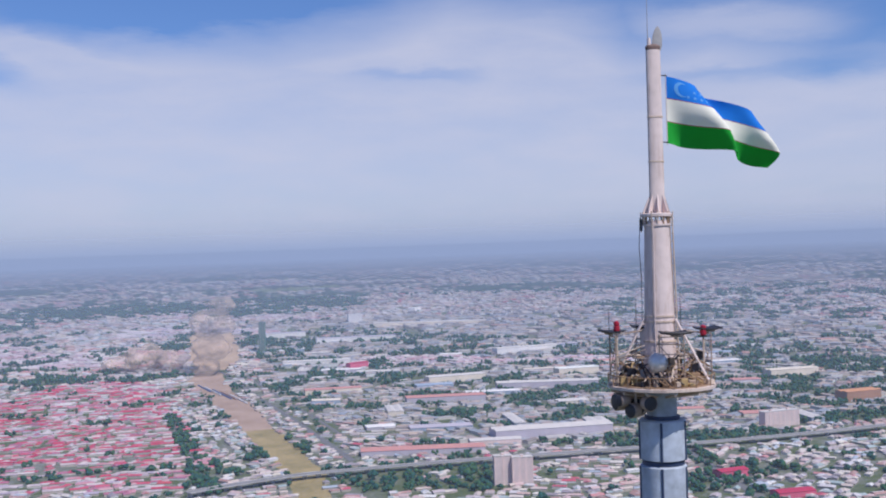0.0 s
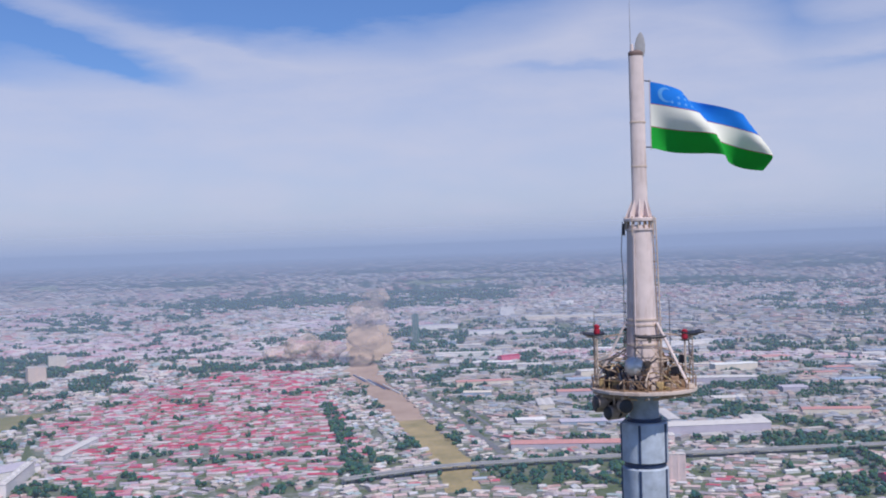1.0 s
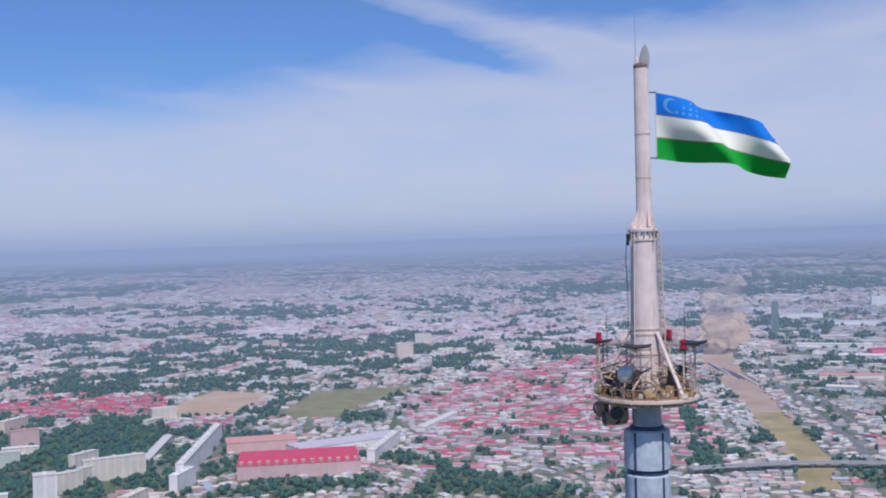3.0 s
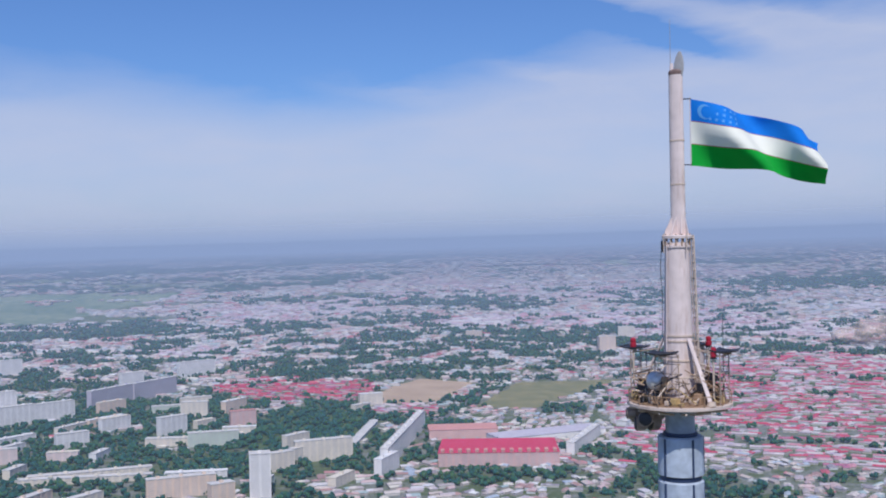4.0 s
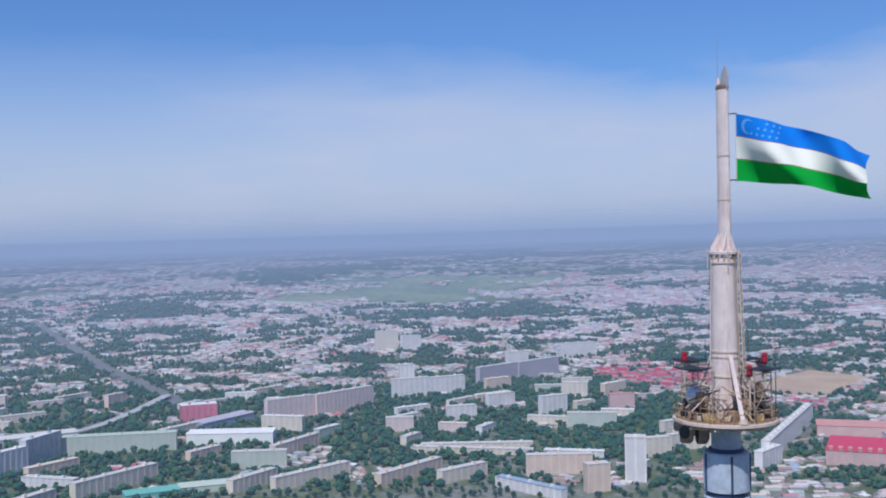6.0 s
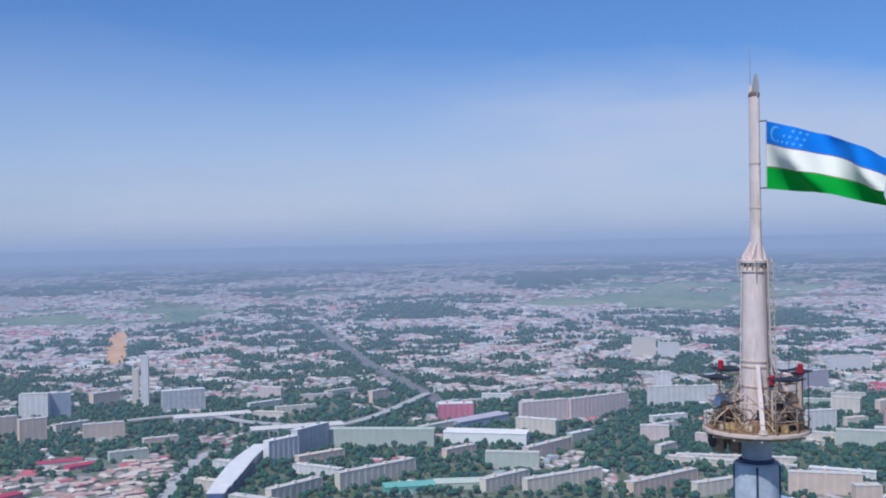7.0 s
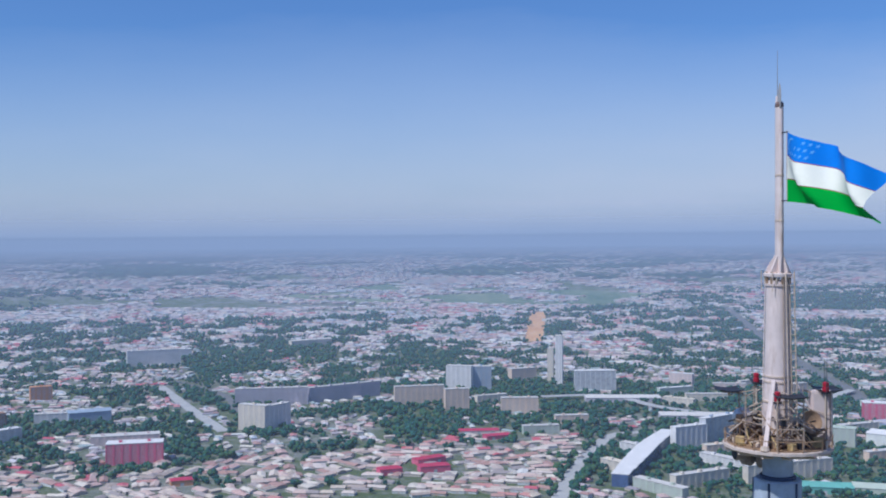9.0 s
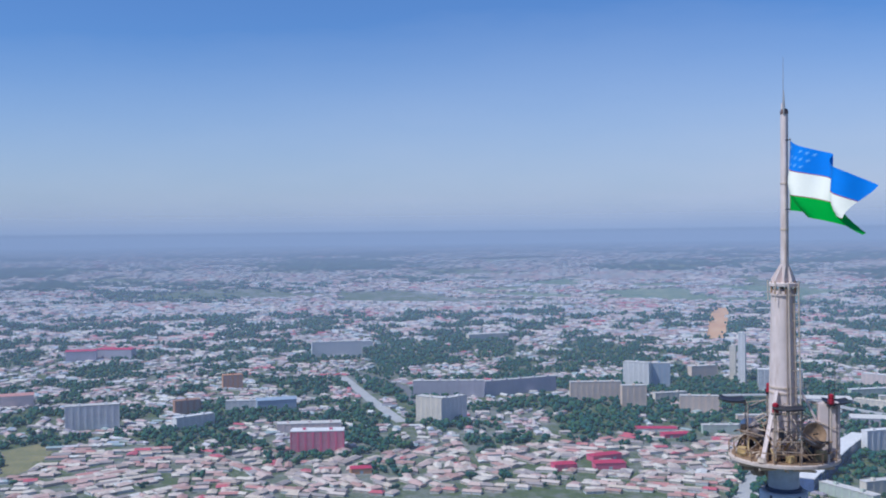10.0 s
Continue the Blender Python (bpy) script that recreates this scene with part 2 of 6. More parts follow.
def veil_material(name, radius):
    """Summer haze imitated by a veil's opacity and blue tint. The higher on the veil, the longer the way through the
    air beyond it down to the plain.
    """
    m = bpy.data.materials.new(name)
    m.use_nodes = True
    n = Nodes(m.node_tree)
    s = n.add("ShaderNodeSeparateXYZ")
    n.link(n.add("ShaderNodeNewGeometry").outputs["Position"], s.inputs[0])
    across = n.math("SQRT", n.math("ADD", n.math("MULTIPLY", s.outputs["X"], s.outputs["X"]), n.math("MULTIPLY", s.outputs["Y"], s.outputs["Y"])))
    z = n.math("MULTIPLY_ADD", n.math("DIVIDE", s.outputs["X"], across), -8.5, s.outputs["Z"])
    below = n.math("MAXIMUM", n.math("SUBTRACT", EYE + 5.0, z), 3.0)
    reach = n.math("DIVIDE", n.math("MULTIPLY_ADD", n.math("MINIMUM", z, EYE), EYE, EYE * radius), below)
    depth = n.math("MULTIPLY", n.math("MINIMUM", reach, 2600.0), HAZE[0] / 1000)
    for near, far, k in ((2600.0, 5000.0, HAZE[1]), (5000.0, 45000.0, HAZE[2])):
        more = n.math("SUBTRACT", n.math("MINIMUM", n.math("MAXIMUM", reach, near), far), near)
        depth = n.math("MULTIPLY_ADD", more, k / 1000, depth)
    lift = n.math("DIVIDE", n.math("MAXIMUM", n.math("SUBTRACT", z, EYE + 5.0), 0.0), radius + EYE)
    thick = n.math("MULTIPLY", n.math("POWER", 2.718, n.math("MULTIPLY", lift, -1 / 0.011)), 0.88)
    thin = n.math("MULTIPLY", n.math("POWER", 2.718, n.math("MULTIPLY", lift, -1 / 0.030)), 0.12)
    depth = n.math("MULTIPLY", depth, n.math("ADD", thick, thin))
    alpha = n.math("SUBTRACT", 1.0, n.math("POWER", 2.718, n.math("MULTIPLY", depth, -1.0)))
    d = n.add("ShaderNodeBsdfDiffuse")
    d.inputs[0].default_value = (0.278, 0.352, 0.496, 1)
    # normal fixed upwards, so the imitated haze is equally bright all round
    up = n.add("ShaderNodeCombineXYZ")
    up.inputs[2].default_value = 1.0
    n.link(up.outputs[0], d.inputs["Normal"])
    mx = n.add("ShaderNodeMixShader")
    n.link(alpha, mx.inputs[0])
    n.link(n.add("ShaderNodeBsdfTransparent").outputs[0], mx.inputs[1])
    n.link(d.outputs[0], mx.inputs[2])
    n.link(mx.outputs[0], n.add("ShaderNodeOutputMaterial").inputs[0])
    return m


# ---------------- the lie of the land ----------------
def bend(x, y):
    """Flat to 2.5 km; beyond, the plain rises gently to the skyline. Takes plan metres, gives x, y, z and the local scale."""
    x, y = np.asarray(x, float), np.asarray(y, float)
    r = np.maximum(np.hypot(x, y), 1e-6)
    far = np.where(r > 2500, 2500 + 2330 * (1 - np.exp(-(r - 2500) / 2330)), r)
    s = far / r
    c = x / r                        # the land lies higher towards +x
    rise = (78 + 52 * c) * (1 - np.exp(-np.maximum(r - 3600, 0) / 6500))
    return x * s, y * s, EYE * (1 - s) + rise, s


def mesh_object(name, verts, faces, material, smooth=False):
    """One mesh from arrays: verts (n, 3); faces a list of (m, 3) or (m, 4) index arrays."""
    me = bpy.data.meshes.new(name)
    sizes = np.concatenate([np.full(len(f), f.shape[1]) for f in faces])
    loops = np.concatenate([f.ravel() for f in faces]).astype(np.int32)
    starts = np.concatenate([[0], np.cumsum(sizes)[:-1]]).astype(np.int32)
    me.vertices.add(len(verts))
    me.vertices.foreach_set("co", np.asarray(verts, np.float32).ravel())
    me.loops.add(len(loops))
    me.loops.foreach_set("vertex_index", loops)
    me.polygons.add(len(sizes))
    me.polygons.foreach_set("loop_start", starts)
    me.polygons.foreach_set("use_smooth", np.full(len(sizes), smooth))
    me.update(calc_edges=True)
    me.validate()
    me.materials.append(material)
    return new(name, me)


def part(name, bm, material, parent, label="", smooth=False):
    me = bpy.data.meshes.new(name)
    bmesh.ops.recalc_face_normals(bm, faces=bm.faces)
    for f in bm.faces:
        f.smooth = smooth
    bm.to_mesh(me)
    bm.free()
    me.materials.append(material)
    ob = new(name, me)
    ob.parent = parent
    return tagged(ob, label)


def thing(name, at, label, category, group="", kind=""):
    ob = new(name)
    ob.empty_display_size = 0.2
    ob.matrix_world = at
    return tagged(ob, label, category, group, kind)


# ---------------- ground ----------------
rings = np.concatenate([np.linspace(0, 2500, 26), 2500 * np.exp(np.linspace(0, 2.9, 70))[1:]])
turns = np.radians(np.arange(0, 360, 2.0))
gx, gy = (np.outer(rings[1:], np.cos(turns)), np.outer(rings[1:], np.sin(turns)))
bx, by, bz, _ = bend(gx.ravel(), gy.ravel())
gv = np.vstack([[[0, 0, 0]], np.stack([bx, by, bz], 1)])
nt = len(turns)
ii, jj = np.meshgrid(np.arange(len(rings) - 2), np.arange(nt), indexing="ij")
ii, jj = ii.ravel(), jj.ravel()
quads = np.stack([1 + ii * nt + jj, 1 + (ii + 1) * nt + jj, 1 + (ii + 1) * nt + (jj + 1) % nt, 1 + ii * nt + (jj + 1) % nt], 1)
fan = np.stack([np.zeros(nt, int), 1 + np.arange(nt), 1 + (np.arange(nt) + 1) % nt], 1)
ground = tagged(mesh_object("ground", gv, [quads, fan], ground_material(), True), "dry earth and grass plain under the city", "ground", kind="structure")

ZONES, LINES = {}, {}
ZONES["red_village"] = [(144, 2347), (372, 2950), (823, 3326), (964, 3136), (720, 2048), (600, 1644), (493, 1595), (312, 1738), (212, 1646), (98, 1621)]
ZONES["red_village_w"] = [(103, 2213), (172, 2584), (414, 2885), (299, 2124), (192, 2100)]
ZONES["channel"] = [(636, 1412), (693, 1400), (776, 1599), (830, 1800), (905, 2080), (840, 2085), (775, 1850), (717, 1612)]
ZONES["channel_mid"] = [(905, 2080), (985, 2346), (1107, 2836), (1232, 3227), (1259, 3303), (1226, 3467), (1084, 3142), (999, 2758), (877, 2259), (840, 2085)]
ZONES["channel_far"] = [(1226, 3467), (1259, 3303), (1466, 3632), (1899, 4776), (1745, 4978), (1315, 3803)]
ZONES["industry"] = [(2181, 5352), (4100, 4611), (4188, 2823), (2122, 1374), (1517, 1334), (1143, 1588), (1010, 1881), (1190, 2743)]
ZONES["red_band"] = [(-897, 2585), (-771, 2838), (-464, 2677), (-408, 2337), (-735, 2355)]
ZONES["red_band2"] = [(-420, 2258), (-277, 2320), (-231, 2234), (-278, 2116), (-378, 2156)]
ZONES["olive"] = [(-172, 2282), (-88, 2664), (179, 2712), (4, 2341), (-46, 2211)]
ZONES["bare"] = [(-441, 2455), (-355, 2750), (-205, 2660), (-254, 2342), (-378, 2308)]
ZONES["park"] = [(-582, 1861), (-618, 2207), (-403, 2233), (-334, 1888), (-466, 1788), (-554, 1782)]
ZONES["belt"] = [(-1503, 3460), (-1047, 3219), (-724, 4256), (-71, 4156), (540, 3684), (305, 2984), (-118, 2881), (-464, 2677), (-861, 2630), (-1170, 2674)]
ZONES["field_a"] = [(-3406, 4498), (-5084, 8247), (-2614, 7734), (-2398, 4736)]
ZONES["field_b"] = [(-5543, 1682), (-6600, 2898), (-4683, 3605), (-3982, 3065), (-4867, 1945)]
ZONES["field_c"] = [(-1824, -237), (-1876, -180), (-1794, -152), (-1673, -172), (-1611, -214)]
ZONES["forest_a"] = [(-3286, 3220), (-3729, 3873), (-3695, 4538), (-3006, 3840), (-2814, 3084)]
ZONES["forest_b"] = [(-2481, 570), (-3206, 762), (-3372, 1174), (-2602, 1270), (-2140, 1012), (-2264, 781)]
ZONES["forest_c"] = [(-5705, 4045), (-6647, 5280), (-4501, 5012), (-3452, 3839), (-3964, 3394)]
ZONES["houses_a"] = [(-1453, 250), (-1668, 494), (-1602, 702), (-1618, 877), (-1520, 995), (-1396, 969), (-1139, 697), (-1151, 461), (-1287, 218)]
ZONES["houses_b"] = [(-1650, -218), (-1825, -105), (-1664, 226), (-1610, 383), (-1560, 661), (-1475, 906), (-1032, 640), (-1304, -180)]
ZONES["green_a"] = [(-2064, 657), (-1908, 816), (-1628, 1021), (-1552, 948), (-1645, 651), (-1536, 480)]
ZONES["grove_s"] = [(-210, 1640), (14, 1642), (95, 1756), (163, 1727), (300, 1610), (318, 1473), (132, 1468), (10, 1540), (-196, 1540)]
ZONES["grove_w"] = [(-2247, -91), (-2072, 309), (-1942, 529), (-1810, 834), (-1545, 710), (-1635, 442), (-1571, 228), (-1691, 45), (-1992, -85)]
ZONES["grove_nw"] = [(-2422, 523), (-1864, 894), (-1589, 1250), (-1466, 1038), (-1746, 848), (-1821, 575), (-1747, 368)]
ZONES["forest_d"] = [(-3042, 770), (-3167, 1065), (-3016, 1604), (-2296, 1219), (-2247, 642)]
ZONES["forest_e"] = [(4590, 3664), (6590, 5098), (7524, 5014), (4835, 3227)]
ZONES["grove_e"] = [(2709, 2363), (2923, 2374), (2208, 1796), (2100, 1825)]
ZONES["orange"] = [(-2951, 1742), (-3995, 2411), (-3943, 2457), (-2930, 1810)]
LINES["viaduct"] = [(520, 1548), (600, 1555), (715, 1556), (815, 1532), (995, 1478), (1395, 1338), (1604, 1275), (1831, 1225)]
LINES["avenue"] = [(-3751, 3319), (-2158, 2158), (-1725, 1879), (-1540, 1741)]
LINES["avenue_f"] = [(-2950, 3054), (-2238, 2492), (-1618, 1960), (-1268, 1662), (-1066, 1453)]
LINES["road_r"] = [(781, 2409), (679, 2003), (597, 1715), (556, 1527)]
LINES["rail"] = [(1266, 3315), (1107, 2668), (1002, 2215), (900, 1800), (860, 1640)]
LINES["rail_b"] = [(1310, 3250), (1150, 2640), (1050, 2200), (950, 1800)]
LINES["road_trees"] = [(-249, 1879), (-215, 2194), (-116, 2831)]
LINES["road_8"] = [(-1154, 729), (-1283, 838), (-1403, 957), (-1502, 1080), (-1462, 1203)]
LINES["road_10"] = [(-2491, 469), (-2135, 460), (-1858, 458)]
LINES["road_10b"] = [(-2570, 519), (-2286, 570), (-2055, 532)]
LINES["overpass"] = [(-1893, 1163), (-1834, 1298), (-1650, 1308), (-1496, 1417), (-1646, 1822)]
LINES["road_e"] = [(1391, 1352), (1306, 1199), (1230, 1073), (1185, 997)]
LINES["curved"] = [(-1181, 851), (-1259, 936), (-1342, 1029), (-1415, 1125)]


def inside(zone, x, y):
    p = np.array(ZONES[zone], float)
    hit = np.zeros(len(x), bool)
    for (x0, y0), (x1, y1) in zip(p, np.roll(p, -1, 0)):
        cross = (y0 > y) != (y1 > y)
        hit ^= cross & (x < (x1 - x0) * (y - y0) / (y1 - y0 + 1e-9) + x0)
    return hit


def near_line(line, x, y, width):
    p = np.array(LINES[line], float)
    best = np.full(len(x), 1e9)
    for a, b in zip(p[:-1], p[1:]):
        u = np.clip(((x - a[0]) * (b - a)[0] + (y - a[1]) * (b - a)[1]) / ((b - a) @ (b - a)), 0, 1)
        best = np.minimum(best, np.hypot(x - a[0] - u * (b - a)[0], y - a[1] - u * (b - a)[1]))
    return best < width


def sheet(zone, name, material, label, category, lift=0.3, step=60, wobble=18):
    """A patch of open land laid on the plain, with an uneven edge."""
    p = [Vector(q) for q in ZONES[zone]]
    rim = []
    for a, b in zip(p, p[1:] + p[:1]):
        k = max(1, int((b - a).length / step))
        for i in range(k):
            q = a.lerp(b, i / k)
            rim.append(q + Vector((noise.noise((q.x * 0.011, q.y * 0.011, 1)), noise.noise((q.x * 0.011, q.y * 0.011, 7)))) * wobble)
    xs, ys = [q.x for q in p], [q.y for q in p]
    fx, fy = np.meshgrid(np.arange(min(xs), max(xs), step), np.arange(min(ys), max(ys), step))
    fx, fy = fx.ravel(), fy.ravel()
    ok = inside(zone, fx, fy)
    pts = rim + [Vector((a, b)) for a, b in zip(fx[ok], fy[ok])]
    v, _, f, *_ = geometry.delaunay_2d_cdt(pts, [], [list(range(len(rim)))], 1, 0.01)
    x, y, z, s = bend([q.x for q in v], [q.y for q in v])
    ob = mesh_object(name, np.stack([x, y, z + lift * s], 1), [np.array(f)], material)
    return tagged(ob, label, category, kind="structure")


def land(name, lo, hi, scale):
    m = surface(name, [(a + b) / 2 for a, b in zip(lo, hi)], 0.95, bump=0)
    n = Nodes(m.node_tree)
    pos = n.add("ShaderNodeTexCoord").outputs["Object"]
    f = n.math("MULTIPLY_ADD", n.noise(pos, scale, 6, 0.65), 0.6, n.math("MULTIPLY", n.noise(pos, scale * 9, 4), 0.4))
    b = n.add("ShaderNodeBsdfPrincipled")
    n.link(n.ramp(f, [(0.36, lo), (0.64, hi)]), b.inputs["Base Color"])
    b.inputs["Roughness"].default_value = 0.95
    n.link(b.outputs[0], n.add("ShaderNodeOutputMaterial").inputs[0])
    return m


earth = land("bare_earth", (0.36, 0.25, 0.17), (0.55, 0.40, 0.28), 0.01)
dry_grass = land("dry_grass", (0.20, 0.17, 0.07), (0.44, 0.33, 0.16), 0.015)
trackbed = land("track_earth", (0.30, 0.20, 0.15), (0.50, 0.36, 0.28), 0.012)
olive = land("meadow", (0.12, 0.14, 0.06), (0.30, 0.25, 0.12), 0.02)
crop = land("crops", (0.05, 0.12, 0.07), (0.24, 0.27, 0.17), 0.004)
sand = land("orange_earth", (0.55, 0.28, 0.14), (0.66, 0.40, 0.22), 0.01)
lawn = land("park_lawn", (0.04, 0.08, 0.03), (0.10, 0.15, 0.05), 0.02)
sheet("channel", "dirt_cutting", dry_grass, "long strip of dry yellow grass and bare earth", "ground")
sheet("channel_mid", "track_bed", trackbed, "strip of pinkish brown earth along the rails", "ground", 0.35)
sheet("channel_far", "earthwork", earth, "dusty bare earth of a building ground", "ground")
sheet("olive", "meadow", olive, "olive green meadow between the houses", "field")
sheet("bare", "bare_lot", earth, "bare sandy lot beside the red roofs", "ground")
sheet("field_a", "field", crop, "broad green field at the edge of town", "field", 0.6, 150, 60)
sheet("field_b", "field", crop, "long green field behind the suburbs", "field", 0.6, 150, 60)
sheet("field_c", "field", olive, "yellow-green sports field", "field", 0.3, 30, 6)
sheet("orange", "earthwork", sand, "orange strip of fresh earth", "ground", 0.4, 60, 2)
sheet("park", "park", lawn, "shaded park lawn", "park")
asphalt = surface("asphalt", (0.16, 0.16, 0.17), 0.9, vary=0.2, grain=0.3, coarse=0.03, bump=0)
pale_road = surface("worn_asphalt", (0.24, 0.235, 0.24), 0.9, vary=0.25, grain=0.3, coarse=0.03, bump=0)
concrete = surface("concrete", (0.42, 0.41, 0.41), 0.9, vary=0.2, grain=0.3, coarse=0.03, bump=0)


def ribbon(line, name, width, material, label, category, lift=0.4, thick=0.0, kind="structure"):
    """A road along a line of the plan; with thick it is a raised deck."""
    p = [Vector(q) for q in LINES[line]]
    q = []
    for i in range(len(p) - 1):
        a, b = p[i], p[i + 1]
        a0, b1 = p[max(i - 1, 0)], p[min(i + 2, len(p) - 1)]
        for k in range(12):
            t = k / 12
            q.append(0.5 * ((2 * a) + (b - a0) * t + (2 * a0 - 5 * a + 4 * b - b1) * t * t + (3 * a - a0 - 3 * b + b1) * t ** 3))
    q.append(p[-1])
    L, R = [], []
    for i, c in enumerate(q):
        d = (q[min(i + 1, len(q) - 1)] - q[max(i - 1, 0)]).normalized()
        L.append(c + Vector((-d.y, d.x)) * width / 2)
        R.append(c - Vector((-d.y, d.x)) * width / 2)
    x, y, z, s = bend([c.x for c in L + R], [c.y for c in L + R])
    n = len(q)
    k = np.arange(n - 1)
    v = np.stack([x, y, z + lift * s], 1)
    f = np.stack([k + n, k + n + 1, k + 1, k], 1)
    if thick:
        low = v.copy()
        low[:, 2] -= thick
        v = np.vstack([v, low])
        f = np.vstack([f, np.stack([k, k + 1, k + 1 + 2 * n, k + 2 * n], 1), np.stack([k + 1 + n, k + n, k + 3 * n, k + 1 + 3 * n], 1), np.stack([k + 2 * n, k + 1 + 2 * n, k + 1 + 3 * n, k + 3 * n], 1)])
    return tagged(mesh_object(name, v, [f], material), label, category, kind=kind), q


ribbon("avenue", "road", 42, asphalt, "broad straight grey avenue", "road")
ribbon("road_r", "road", 9, asphalt, "narrow street along the village", "road")
ribbon("rail", "road", 14, asphalt, "dark track bed beside the dirt cutting", "railway")
ribbon("rail_b", "road", 9, asphalt, "dark side track through the works", "railway")
ribbon("road_trees", "road", 12, asphalt, "tree-lined street", "road")
ribbon("road_e", "road", 14, asphalt, "grey street lined with trees", "road")
ribbon("road_8", "road", 22, concrete, "pale curving city road", "road")
ribbon("road_10", "road", 24, concrete, "pale road through the suburb", "road")
ribbon("road_10b", "road", 16, asphalt, "grey road through the suburb", "road")


def box(bm, x0, y0, z0, x1, y1, z1):
    v = [bm.verts.new(c) for c in ((x0, y0, z0), (x1, y0, z0), (x1, y1, z0), (x0, y1, z0), (x0, y0, z1), (x1, y0, z1), (x1, y1, z1), (x0, y1, z1))]
    for f in ((3, 2, 1, 0), (4, 5, 6, 7), (0, 1, 5, 4), (1, 2, 6, 5), (2, 3, 7, 6), (3, 0, 4, 7)):
        bm.faces.new([v[i] for i in f])
    return bm


def boxes(*rows):
    bm = bmesh.new()
    for r in rows:
        box(bm, *r)
    return bm


def gable(bm, x0, y0, x1, y1, z, rise, hip=0.0):
    """A roof over a rectangle, ridge along x, with an eave board of 0.3."""
    ym = (y0 + y1) / 2
    lo = [bm.verts.new(c) for c in ((x0, y0, z - 0.3), (x1, y0, z - 0.3), (x1, y1, z - 0.3), (x0, y1, z - 0.3))]
    v = [bm.verts.new(c) for c in ((x0, y0, z), (x1, y0, z), (x1, y1, z), (x0, y1, z), (x0 + hip, ym, z + rise), (x1 - hip, ym, z + rise))]
    for f in ((v[0], v[1], v[5], v[4]), (v[2], v[3], v[4], v[5]), (v[1], v[2], v[5]), (v[3], v[0], v[4])):
        bm.faces.new(f)
    for i in range(4):
        bm.faces.new((lo[i], lo[(i + 1) % 4], v[(i + 1) % 4], v[i]))
    bm.faces.new(lo[::-1])
    return bm


# raised road over the dirt cutting, on piers
deck, deck_line = ribbon("viaduct", "deck", 20, pale_road, "", "", 8.6, 1.2, kind="")
viaduct = thing("viaduct", Matrix(), "long grey concrete road viaduct on piers", "bridge")
deck.parent = viaduct
for side in (-9.7, 9.7):
    bm = bmesh.new()
    for a, b in zip(deck_line[:-1], deck_line[1:]):
        d = (b - a).normalized()
        o = Vector((-d.y, d.x)) * side
        e = Vector((-d.y, d.x)) * 0.25
        lo = [bm.verts.new((*(q), 8.6)) for q in (a + o - e, b + o - e, b + o + e, a + o + e)]
        hi = [bm.verts.new((v.co.x, v.co.y, 9.6)) for v in lo]
        for k in range(4):
            bm.faces.new((lo[k], lo[(k + 1) % 4], hi[(k + 1) % 4], hi[k]))
        bm.faces.new(hi)
    part("parapet", bm, concrete, viaduct)
for a in deck_line[1::3]:
    part("pier", boxes((a.x - 4, a.y - 1.2, 0, a.x + 4, a.y + 1.2, 7.4)), concrete, viaduct)

for name, label, w in (("overpass", "long pale curving overpass on columns", 20),):
    d2, l2 = ribbon(name, "deck", w, concrete, "", "", 8.0, 1.6, kind="")
    over = thing("overpass", Matrix(), label, "bridge")
    d2.parent = over
    for a in l2[1::4]:
        part("column", boxes((a.x - 2, a.y - 1, 0, a.x + 2, a.y + 1, 6.5)), concrete, over)

# ---------------- buildings of the town ----------------
FOOT = []       # centres, half sizes and headings of the ground they take up
NAMES = {"slab": ("apartment_block", "apartment building"), "tower": ("tower_block", "tower block"), "hall": ("warehouse", "warehouse"),
         "house": ("large_house", "house"), "glass": ("office_building", "office building"), "long": ("terrace_block", "apartment building")}
TINTS = {"white": "white", "whiter": "bright white", "cream": "cream", "peach": "peach-coloured", "pink": "pink", "pinkish": "pale pink", "mint": "pale green",
         "lilac": "lilac-grey", "hotpink": "crimson", "bluegrey": "blue-grey", "teal": "teal", "brown": "brown", "orange": "orange", "green": "dark green",
         "pale": "grey", "red": "red", "redpale": "faded red"}


